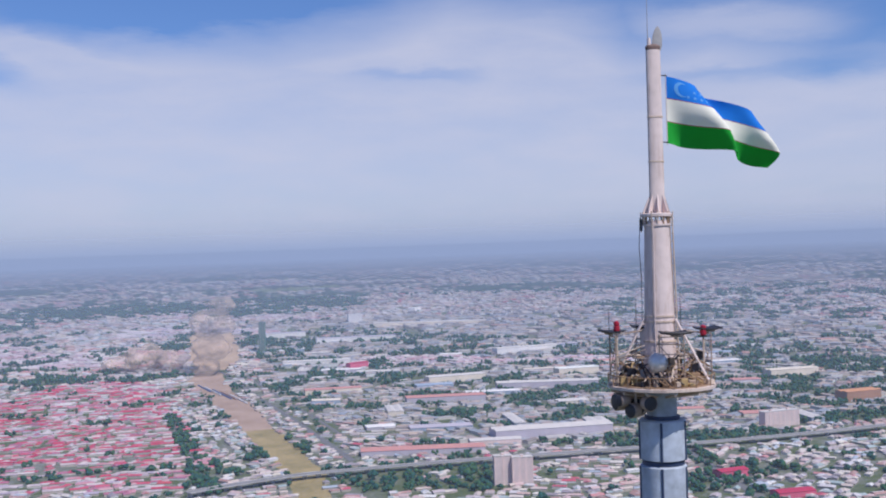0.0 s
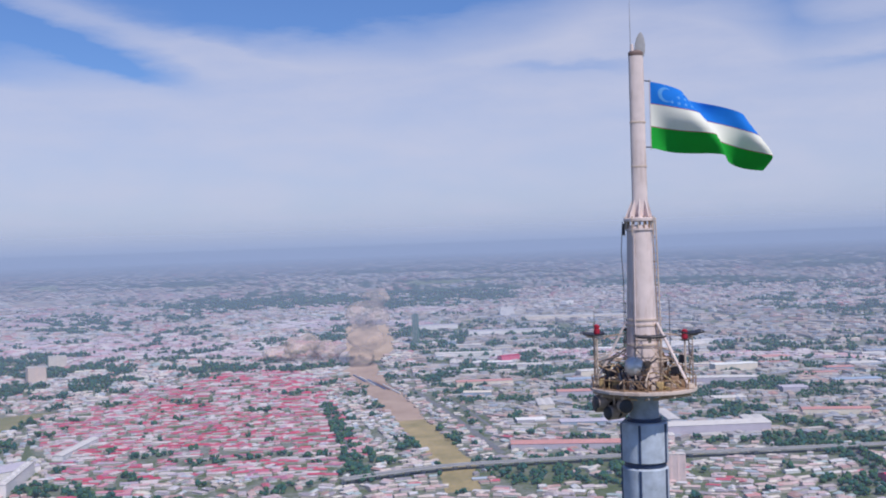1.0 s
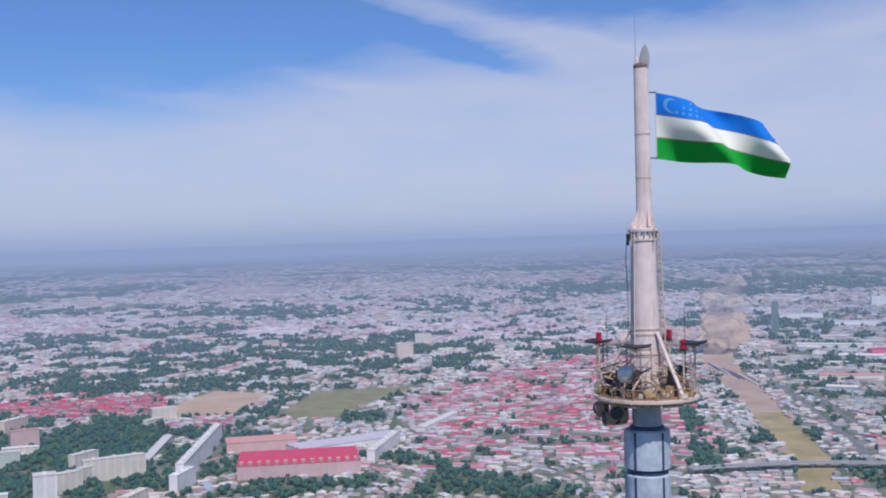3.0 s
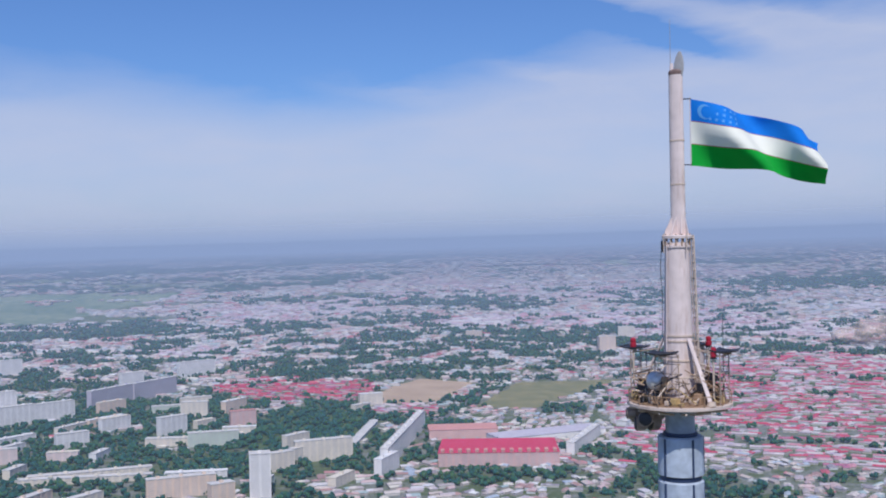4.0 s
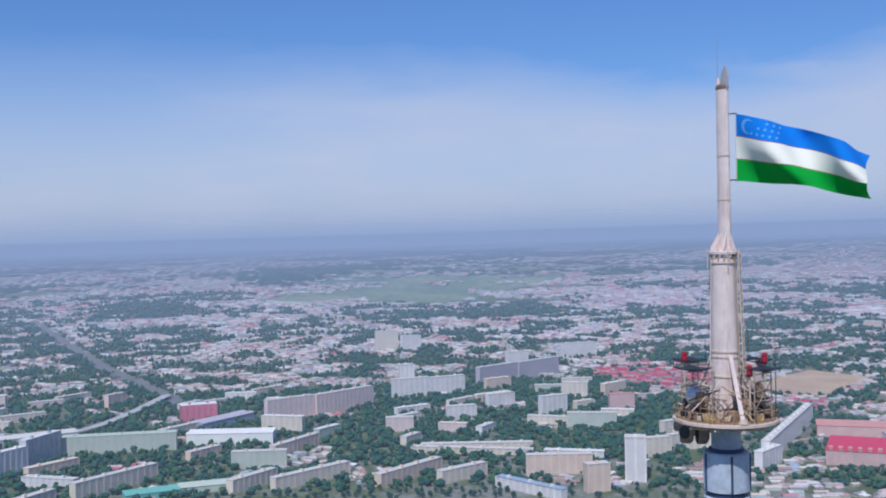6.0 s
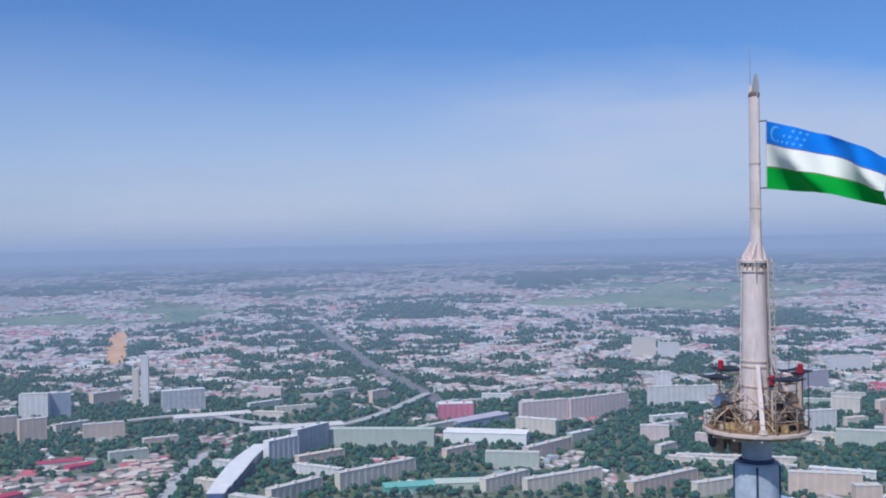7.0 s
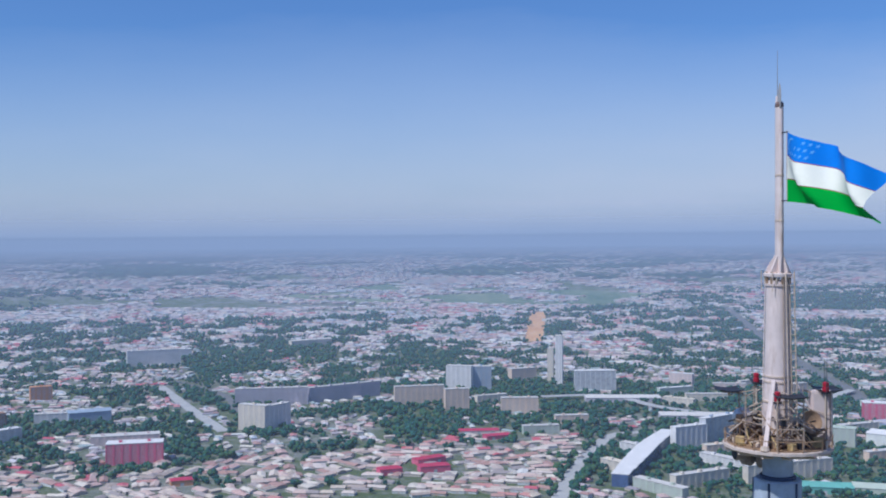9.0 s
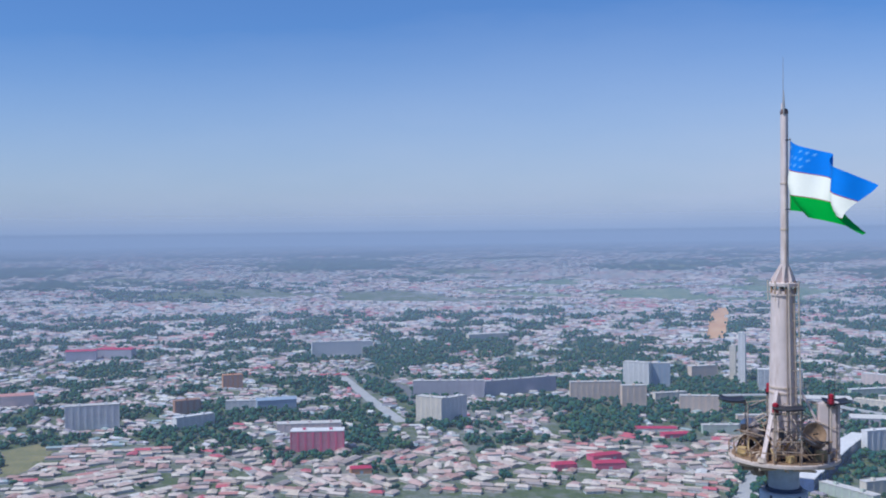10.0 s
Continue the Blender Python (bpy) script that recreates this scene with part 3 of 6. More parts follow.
def block(x, y, length, depth, height, heading, wall, roof, kind):
    name, category = NAMES[kind]
    bx, by, bz, s = (float(v) for v in bend(x, y))
    floors = max(1, round(height / 3.0))
    words = {"slab": "%s %d-storey apartment block, flat %s roof", "tower": "tall %s tower of %d storeys, flat %s roof", "hall": "long %s shed, %d storeys high, %s roof",
             "house": "large %s house of %d storeys under a %s roof", "glass": "%s office building, %d glazed storeys, %s roof", "long": "long %s terrace of %d storeys, steep %s dormered roof"}[kind]
    facing = heading + (180 if -math.sin(radians(heading)) * x + math.cos(radians(heading)) * y < 0 else 0)
    ob = thing(name, Matrix.LocRotScale((bx, by, bz), Euler((0, 0, radians(facing))), (s, s, s)), words % (TINTS[wall], floors, TINTS[roof]), category)
    FOOT.append((x, y, length / 2 + 5, depth / 2 + 5, radians(heading)))
    if kind == "long":
        depth, height = 46.0, height * 0.72
    X, Y = length / 2, depth / 2
    pl = PLASTER[wall]
    if kind in ("hall", "house"):
        body = part("wall", boxes((-X, -Y, -1, X, Y, height * 0.8)), pl, ob)
        bays = max(1, round(depth / 22)) if kind == "hall" else 1
        for i in range(bays):
            y0, y1 = -Y - 0.8 + i * (depth + 1.6) / bays, -Y - 0.8 + (i + 1) * (depth + 1.6) / bays
            part("roof", gable(bmesh.new(), -X - 0.8, y0, X + 0.8, y1, height * 0.8 + 0.05, min(height * 0.25, (y1 - y0) * (0.12 if kind == "hall" else 0.3)), 0 if kind == "hall" else min(X, Y) * 0.9), PLASTER[roof], ob)
        for i in range(max(1, int(length / 24))):
            u = -X + (i + 0.5) * length / max(1, int(length / 24))
            part("doorway" if kind == "hall" else "window", boxes((u - 2.5, -Y - 0.15, 0, u + 2.5, -Y, min(4.5, height * 0.5))), GLASS_ROW, body)
            part("doorway" if kind == "hall" else "window", boxes((u - 2.5, Y, 0, u + 2.5, Y + 0.15, min(4.5, height * 0.5))), GLASS_ROW, body)
        return ob
    fh = height / floors
    body = part("wall", boxes((-X, -Y, -1, X, Y, height)), GLASS_ROW if kind == "glass" else pl, ob)
    for k in range(floors):
        z0 = k * fh + fh * 0.40
        for y0, y1 in ((-Y - 0.12, -Y + 0.02), (Y - 0.02, Y + 0.12)):
            if y0 < 0 or s == 1:
                part("window_row", boxes((-X + 0.8, y0, z0, X - 0.8, y1, z0 + fh * (0.4 if kind == "glass" else 0.3))), GLASS_ROW if kind == "glass" else PANE_ROW, body)
    piers = max(2, round(length / 12)) if s == 1 else 2
    for i in range(piers + 1):
        u = -X + i * length / piers
        w = 1.7 if kind != "glass" else 0.5
        part("pier", boxes((max(u - w, -X - 0.2), -Y - 0.5, -1, min(u + w, X + 0.2), -Y - 0.13, height)), pl, body)
    if kind == "long":
        top = part("roof", gable(bmesh.new(), -X - 1, -Y - 1, X + 1, Y + 1, height, 19, 7), PLASTER[roof], ob)
        n = int(length / 14)
        for i in range(n):
            u = -X + (i + 0.5) * length / n
            part("dormer", gable(boxes((u - 3, -Y - 0.4, height, u + 3, -Y + 9, height + 4.4)), u - 3.4, -Y - 0.8, u + 3.4, -Y + 9.4, height + 4.6, 2, 1), PLASTER["redpale"], top)
    else:
        top = part("roof", boxes((-X - 0.5, -Y - 0.7, height, X + 0.5, Y + 0.7, height + 0.5), (-X - 0.5, -Y - 0.7, height + 0.5, X + 0.5, -Y - 0.3, height + 1.1), (-X - 0.5, Y + 0.3, height + 0.5, X + 0.5, Y + 0.7, height + 1.1)), PLASTER[roof], ob)
        for i in range(max(1, int(length / 32))):
            u = -X + (i + 0.5) * length / max(1, int(length / 32))
            part("lift_house", boxes((u - 2.5, -2.5, height + 0.5, u + 2.5, 2.5, height + 3.4)), pl, top)
    return ob


block(-426, 1432, 30, 22, 64.6, 18, "white", "pale", "tower")
block(-442, 1611, 43, 14, 30.2, 42, "cream", "pale", "slab")
block(-545, 1434, 99, 14, 29.7, 27, "peach", "pale", "slab")
block(-459, 1354, 34, 16, 39.2, 41, "peach", "pale", "slab")
block(-404, 1706, 114, 14, 25.7, 56, "cream", "pale", "slab")
block(-92, 1668, 196, 18, 31.3, 4, "pink", "red", "long")
block(-171, 1906, 127, 60, 23.3, 9, "pink", "redpale", "hall")
block(-14, 1900, 220, 60, 14.8, 29, "white", "lilac", "hall")
block(-266, 1804, 387, 13, 35.0, 88, "white", "pale", "slab")
block(-363, 1930, 242, 16, 8.8, 90, "white", "pale", "hall")
block(-390, 1694, 99, 14, 35.2, 27, "cream", "pale", "slab")
block(-623, 1820, 91, 14, 25.8, 20, "mint", "pale", "slab")
block(-773, 2154, 57, 14, 30.5, 7, "cream", "pale", "slab")
block(-626, 2017, 51, 16, 32.9, 30, "pink", "redpale", "slab")
block(-1121, 2030, 89, 14, 41.2, 49, "white", "pale", "slab")
block(-1065, 2097, 88, 14, 39.2, 51, "white", "pale", "slab")
block(-1140, 2043, 33, 18, 70.1, 46, "white", "pale", "tower")
block(-1027, 2304, 141, 14, 42.0, 71, "lilac", "pale", "slab")
block(-978, 2444, 155, 14, 40.8, 71, "lilac", "pale", "slab")
block(-1217, 1693, 108, 14, 41.9, 66, "pinkish", "pale", "slab")
block(-1169, 1821, 162, 14, 41.0, 75, "pinkish", "pale", "slab")
block(-1088, 2573, 63, 14, 43.2, 49, "white", "pale", "slab")
block(-1007, 2840, 110, 14, 43.2, 45, "white", "pale", "slab")
block(-1652, 2848, 72, 16, 61.5, 40, "cream", "pale", "slab")
block(-1576, 2867, 62, 16, 46.8, 44, "white", "pale", "slab")
block(-745, 1938, 60, 15, 34.8, 54, "white", "pale", "slab")
block(-881, 1793, 59, 15, 29.0, 42, "white", "pale", "slab")
block(-941, 1653, 51, 15, 25.5, 30, "pinkish", "pale", "slab")
block(-1167, 1444, 152, 45, 26.8, 28, "whiter", "white", "hall")
block(-1305, 1589, 144, 40, 18.3, 85, "bluegrey", "lilac", "hall")
block(-1364, 1590, 70, 30, 37.2, 47, "hotpink", "white", "slab")
block(-735, 1550, 188, 13, 11.6, 26, "cream", "pale", "slab")
block(-867, 1249, 142, 13, 19.0, 73, "cream", "pale", "slab")
block(-743, 1326, 141, 13, 19.0, 78, "peach", "pale", "slab")
block(-542, 1311, 123, 13, 14.6, -20, "white", "bluegrey", "slab")
block(-731, 1520, 206, 13, 9.5, 14, "cream", "pale", "slab")
block(-666, 1349, 89, 13, 18.9, 67, "cream", "pale", "slab")
block(-2111, 1076, 60, 18, 55.1, 45, "white", "pale", "tower")
block(-2096, 1124, 47, 18, 52.7, 65, "bluegrey", "pale", "tower")
block(-1957, 900, 106, 14, 40.7, 75, "peach", "pale", "slab")
block(-1876, 947, 50, 16, 42.1, 76, "peach", "pale", "slab")
block(-1771, 1035, 74, 14, 32.0, 65, "peach", "pale", "slab")
block(-1959, 1347, 94, 22, 44.8, 66, "white", "white", "glass")
block(-2136, 1340, 14, 10, 78.2, 45, "cream", "pale", "tower")
block(-2074, 1325, 16, 12, 114.6, 45, "white", "pale", "tower")
block(-1357, 1121, 68, 14, 35.7, 91, "white", "white", "slab")
block(-1367, 1196, 89, 14, 45.0, 100, "bluegrey", "white", "glass")
block(-1306, 1314, 191, 24, 30, 36, "mint", "mint", "slab")
block(-1540, 1317, 180, 40, 13.5, 58, "lilac", "pale", "hall")
block(-1799, 1307, 159, 40, 12.3, 62, "lilac", "pale", "hall")
block(-2168, 1278, 69, 20, 30.6, 88, "peach", "pale", "slab")
block(-1135, 957, 99, 13, 20.3, 91, "cream", "pale", "slab")
block(-1110, 1100, 150, 13, 24.9, 84, "cream", "pale", "slab")
block(-927, 1185, 92, 13, 20.6, 83, "cream", "pale", "slab")
block(-986, 1150, 74, 34, 12.0, 46, "mint", "mint", "hall")
block(-1031, 1088, 75, 34, 11.9, 52, "teal", "teal", "hall")
block(-1016, 1421, 122, 13, 21.7, 88, "peach", "pale", "slab")
block(-2104, 625, 152, 14, 36.5, 73, "lilac", "pale", "slab")
block(-2108, 790, 176, 14, 32.4, 99, "lilac", "pale", "slab")
block(-1848, 512, 57, 16, 47.0, 40, "cream", "pale", "slab")
block(-1843, 551, 67, 14, 45.1, 118, "white", "pale", "slab")
block(-1668, 266, 87, 30, 33, 76, "hotpink", "white", "slab")
block(-1826, 278, 114, 26, 16.5, 79, "pinkish", "pale", "slab")
block(-2094, 221, 134, 16, 18.7, 80, "white", "pale", "slab")
block(-2906, 535, 144, 18, 42.3, 86, "white", "pale", "slab")
block(-3053, -162, 82, 40, 36.8, 87, "lilac", "red", "hall")
block(-3086, -69, 102, 40, 33.8, 69, "lilac", "red", "hall")
block(-1986, -97, 95, 22, 44.2, 90, "white", "pale", "slab")
block(-2086, 253, 79, 30, 25.7, 90, "bluegrey", "bluegrey", "hall")
block(-2088, 77, 51, 20, 27.9, 100, "brown", "brown", "slab")
block(-1941, 82, 78, 16, 21.7, 115, "white", "white", "slab")
block(-2392, 194, 45, 20, 31.9, 92, "orange", "orange", "slab")
block(-2295, -256, 65, 30, 30.6, 95, "pinkish", "redpale", "hall")
block(-3059, 622, 103, 20, 24.0, 85, "white", "white", "slab")
block(-3169, 1081, 143, 22, 25.8, 97, "cream", "pale", "hall")
block(952, 1311, 29, 14, 45.9, -24, "pinkish", "pale", "slab")
block(975, 1291, 33, 14, 44.0, -26, "pinkish", "pale", "slab")
block(2599, 4853, 74, 30, 46.0, -13, "white", "white", "slab")
block(3316, 5381, 180, 40, 20.0, 36, "white", "whiter", "hall")
block(1294, 1610, 244, 50, 25.2, -20, "lilac", "pale", "hall")
block(1599, 3750, 24, 10, 125.1, -49, "green", "green", "tower")
block(1638, 3054, 80, 24, 26.6, 13, "hotpink", "red", "hall")
block(2451, 1942, 162, 40, 24.0, -15, "cream", "cream", "hall")
block(1267, 1124, 52, 24, 13.4, -11, "hotpink", "red", "hall")
block(1230, 974, 60, 26, 10.7, -19, "hotpink", "red", "hall")
block(1714, 1389, 85, 20, 31.9, -12, "pinkish", "pale", "slab")
block(2151, 1512, 104, 40, 29.0, -11, "brown", "orange", "hall")
block(2116, 3946, 346, 30, 24.4, -17, "white", "lilac", "hall")
block(1980, 4374, 185, 30, 26.2, -10, "white", "lilac", "hall")
block(2781, 4397, 566, 30, 22.7, -30, "cream", "pale", "hall")
block(1680, 2529, 183, 40, 23.3, -9, "cream", "pale", "hall")
block(2368, 3076, 267, 40, 25.5, -8, "white", "pale", "hall")
block(2052, 2420, 135, 40, 24.4, -13, "cream", "whiter", "hall")
block(1000, 1626, 230, 40, 12.8, -28, "lilac", "redpale", "hall")
block(1780, 2225, 280, 40, 21.9, -30, "lilac", "pale", "hall")
block(1423, 2192, 202, 40, 17.3, -24, "lilac", "redpale", "hall")
block(1600, 3281, 235, 30, 20.0, -24, "white", "pale", "hall")
block(1285, 2545, 156, 30, 15.7, -18, "cream", "redpale", "hall")
block(182, 3439, 56, 20, 48.0, 19, "peach", "pale", "slab")
block(276, 3848, 60, 14, 42.0, 7, "cream", "pale", "slab")
block(-288, 3880, 59, 20, 29.8, -11, "peach", "pale", "slab")
block(173, 2106, 194, 20, 11.8, 64, "white", "pale", "hall")
block(53, 1831, 193, 14, 20.6, 74, "white", "pale", "slab")
block(-1408, 593, 35, 20, 12.1, 85, "hotpink", "red", "house")
block(-1395, 661, 47, 22, 12.2, 79, "hotpink", "red", "house")
block(-1573, 873, 49, 22, 8.1, 84, "hotpink", "red", "house")
block(-1487, 299, 31, 20, 10.3, 85, "orange", "red", "house")
block(-1628, 864, 73, 24, 8.2, 70, "pinkish", "red", "house")
block(-1452, 680, 52, 20, 10.9, 98, "hotpink", "red", "house")

# works and sheds of the industrial quarter, and low apartment slabs among the trees
pick = random.Random(11)


def clear(x, y, room):
    return all(abs(x - f[0]) > room + f[2] * 0.8 or abs(y - f[1]) > room + f[2] * 0.8 for f in FOOT)


made = 0
while made < 46:
    r, a = pick.uniform(1500, 4200), radians(pick.uniform(32, 72))
    x, y = r * math.cos(a), r * math.sin(a)
    if not inside("industry", np.array([x]), np.array([y]))[0] or not clear(x, y, 34):
        continue
    block(round(x), round(y), pick.uniform(60, 150), pick.uniform(22, 46), pick.uniform(8, 15), pick.choice((-28, -24, -20, 62)) + pick.uniform(-3, 3),
          pick.choice(("white", "cream", "lilac", "pinkish", "bluegrey")), pick.choice(("pale", "redpale", "lilac", "white", "pale", "cream", "bluegrey")), "hall")
    made += 1
made = 0
while made < 48:
    r, a = pick.uniform(1430, 2500), radians(90 + pick.uniform(6, 62))
    x, y = r * math.cos(a), r * math.sin(a)
    if any(inside(z, np.array([x]), np.array([y]))[0] for z in ("park", "houses_a", "olive", "bare", "red_band", "red_band2", "red_village_w")) or not clear(x, y, 30):
        continue
    if any(near_line(l, np.array([x]), np.array([y]), 55)[0] for l in ("avenue", "road_trees", "road_8", "overpass")):
        continue
    block(round(x), round(y), pick.uniform(48, 96), 13, pick.choice((12, 15, 15, 15, 27)), pick.choice((12, 28, 60, 72, 84)) + pick.uniform(-4, 4),
          pick.choice(("white", "cream", "peach", "pinkish", "mint", "cream")), pick.choice(("pale", "pale", "white", "cream")), "slab")
    made += 1

# curved office building with blue glass
cp = LINES["curved"]
for i in range(8):
    t = i / 8 * (len(cp) - 1)
    a = Vector(cp[int(t)]).lerp(Vector(cp[min(int(t) + 1, len(cp) - 1)]), t % 1)
    if i == 0:
        curved = thing("curved_office", Matrix(), "curved office building clad in dark blue glass", "office building")
    t2 = (i + 1) / 8 * (len(cp) - 1) - 1e-6
    b = Vector(cp[int(t2)]).lerp(Vector(cp[min(int(t2) + 1, len(cp) - 1)]), t2 % 1)
    o = Vector((-(b - a).y, (b - a).x)).normalized() * (11 + 4 * math.sin(math.pi * (i + 0.5) / 8))
    bm = bmesh.new()
    lo = [bm.verts.new((q.x, q.y, -1)) for q in (a - o, b - o, b + o, a + o)]
    hi = [bm.verts.new((v.co.x, v.co.y, 18)) for v in lo]
    for k in range(4):
        bm.faces.new((lo[k], lo[(k + 1) % 4], hi[(k + 1) % 4], hi[k]))
    bm.faces.new(hi)
    if i == 0:
        blue_glass = surface("blue_glass", (0.07, 0.11, 0.24), 0.25, vary=0.25, grain=0.4, coarse=0.08, bump=0)
    part("glass_wall", bm, blue_glass, curved)
    bm = bmesh.new()
    lo = [bm.verts.new((q.x, q.y, 18.02)) for q in (a - o * 1.1, b - o * 1.1, b + o * 1.1, a + o * 1.1)]
    hi = [bm.verts.new((v.co.x, v.co.y, 19.0)) for v in lo]
    for k in range(4):
        bm.faces.new((lo[k], lo[(k + 1) % 4], hi[(k + 1) % 4], hi[k]))
    bm.faces.new(hi)
    part("roof", bm, PLASTER["white"], curved)
    FOOT.append(((a.x + b.x) / 2, (a.y + b.y) / 2, 30, 22, math.atan2((b - a).y, (b - a).x)))

# ---------------- the sea of small houses and trees ----------------
rng = np.random.default_rng(5)
sx, sy, sc = [], [], []
r = 1390.0
while r < 36000:
    cell = 20.0 if r < 2500 else 20.0 * (r / 2500) ** 1.16
    n = int(radians(158) * r / cell)
    a = radians(90 - 60) + (np.arange(n) + rng.random(n)) / n * radians(158)
    rr = r + (rng.random(n) - 0.5) * cell
    sx.append(rr * np.cos(a)), sy.append(rr * np.sin(a)), sc.append(np.full(n, cell / 20.0))
    r += cell
sx, sy, sc = np.concatenate(sx), np.concatenate(sy), np.concatenate(sc)
free = np.ones(len(sx), bool)
loose = np.array([noise.noise((a / 900, b / 900, 41.0)) + 0.5 * noise.noise((a / 260, b / 260, 12.0)) for a, b in zip(sx, sy)])
for z in ("channel", "channel_mid", "channel_far", "olive", "bare", "field_a", "field_b", "field_c", "orange"):
    free &= ~(inside(z, sx, sy) & (loose < (0.10 if z in ("field_a", "field_b") else 9)))
for l, wd in (("viaduct", 20), ("avenue", 30), ("road_r", 9), ("rail", 12), ("rail_b", 9), ("road_trees", 9), ("road_e", 12), ("road_8", 16), ("road_10", 17), ("road_10b", 12), ("overpass", 18)):
    free &= ~near_line(l, sx, sy, wd)
for x, y, hx, hy, hd in FOOT:
    u, v = (sx - x) * math.cos(hd) + (sy - y) * math.sin(hd), -(sx - x) * math.sin(hd) + (sy - y) * math.cos(hd)
    free &= ~((abs(u) < hx) & (abs(v) < hy))
sx, sy, sc = sx[free], sy[free], sc[free]

red = inside("red_village", sx, sy) | inside("red_village_w", sx, sy) | inside("red_band", sx, sy) | inside("red_band2", sx, sy)
far_pink = (np.hypot(sx, sy) > 3500) & (np.hypot(sx, sy) < 9500) & (sx > -1900) & (sx < 2600)
pink = ~red & far_pink & (np.array([noise.noise((a / 650, b / 650, 14.7)) for a, b in zip(sx, sy)]) > 0.03)
shed = inside("industry", sx, sy) & ~red & ~pink
dense = inside("houses_a", sx, sy) | inside("houses_b", sx, sy)
woods = inside("park", sx, sy) | inside("forest_a", sx, sy) | inside("forest_c", sx, sy)
green = np.zeros(len(sx), bool)
for z in ("forest_b", "forest_d", "green_a", "grove_w", "grove_nw", "grove_s", "grove_e", "forest_e"):
    green |= inside(z, sx, sy)
red &= ~inside("belt", sx, sy)
pink &= ~inside("belt", sx, sy)


def patchy(x, y, size, seed):
    return np.array([noise.noise((a / size, b / size, seed)) for a, b in zip(x, y)])


big, small = patchy(sx, sy, 520, 3.1), patchy(sx, sy, 110, 9.4)
chance = 0.38 + 0.3 * big + 1.15 * small
chance += np.where(sx > 0, -0.10, 0) + np.where((sx < -250) & (sy > 900) & (np.hypot(sx, sy) < 2500), 0.52, 0)
chance += np.where(np.hypot(sx, sy) > 2700, np.where(sx < -1300, 0.02, -0.14), np.where(sx < -700, 0.10, -0.05))
chance = np.where(red, 0.12 + 0.7 * small, chance)
chance = np.where(shed, 0.40 + 0.5 * big + 1.1 * small, chance)
chance = np.where(dense, 0.22 + 0.7 * small, chance)
chance = np.where(inside("belt", sx, sy), np.where(sx > -850, 0.56, 0.40) + 1.0 * small, chance)
chance = np.where(green, 0.60 + 0.8 * small, chance)
chance = np.where(woods, 0.93, chance)
far = np.hypot(sx, sy)
broad = patchy(sx, sy, 1500, 6.6) + 0.5 * patchy(sx, sy, 600, 2.2)
chance = np.where(far > 4400, np.where(sx > -1700, np.where(sx > 1500, 0.27, 0.08) + 0.9 * broad + 0.7 * small, np.where(far > 8000, 0.40, 0.24) + 1.4 * broad + 0.7 * small), chance)
is_tree = chance + rng.normal(0, 0.07, len(sx)) > 0.5
quarter = np.round(patchy(sx, sy, 420, 20.5) * 5) * 0.55 + 0.35
quarter = np.where(red, -0.28 + 0.1 * np.round(patchy(sx, sy, 260, 4.2) * 3) + rng.normal(0, 0.08, len(sx)), quarter)


# lanes between the houses
along, across = sx * np.cos(quarter) + sy * np.sin(quarter), -sx * np.sin(quarter) + sy * np.cos(quarter)
lane = ((np.mod(along, np.where(red, 170, 130)) < 13) | (np.mod(across, np.where(red, 62, 84)) < 15)) & (np.hypot(sx, sy) < 3300) & ~shed & ~woods
is_tree = np.where(lane & ~green, rng.random(len(sx)) < np.where(red | dense, 0.06, np.where(chance > 0.4, 0.75, 0.08)), is_tree)
open_land = (far > 4700) & ((sx < -1000) | (far > 9000)) & (patchy(sx, sy, 1000, 31.3) + 0.4 * patchy(sx, sy, 380, 8.8) > 0.34)
is_tree &= ~open_land | (rng.random(len(sx)) < 0.12)
empty = (lane | open_land) & ~is_tree


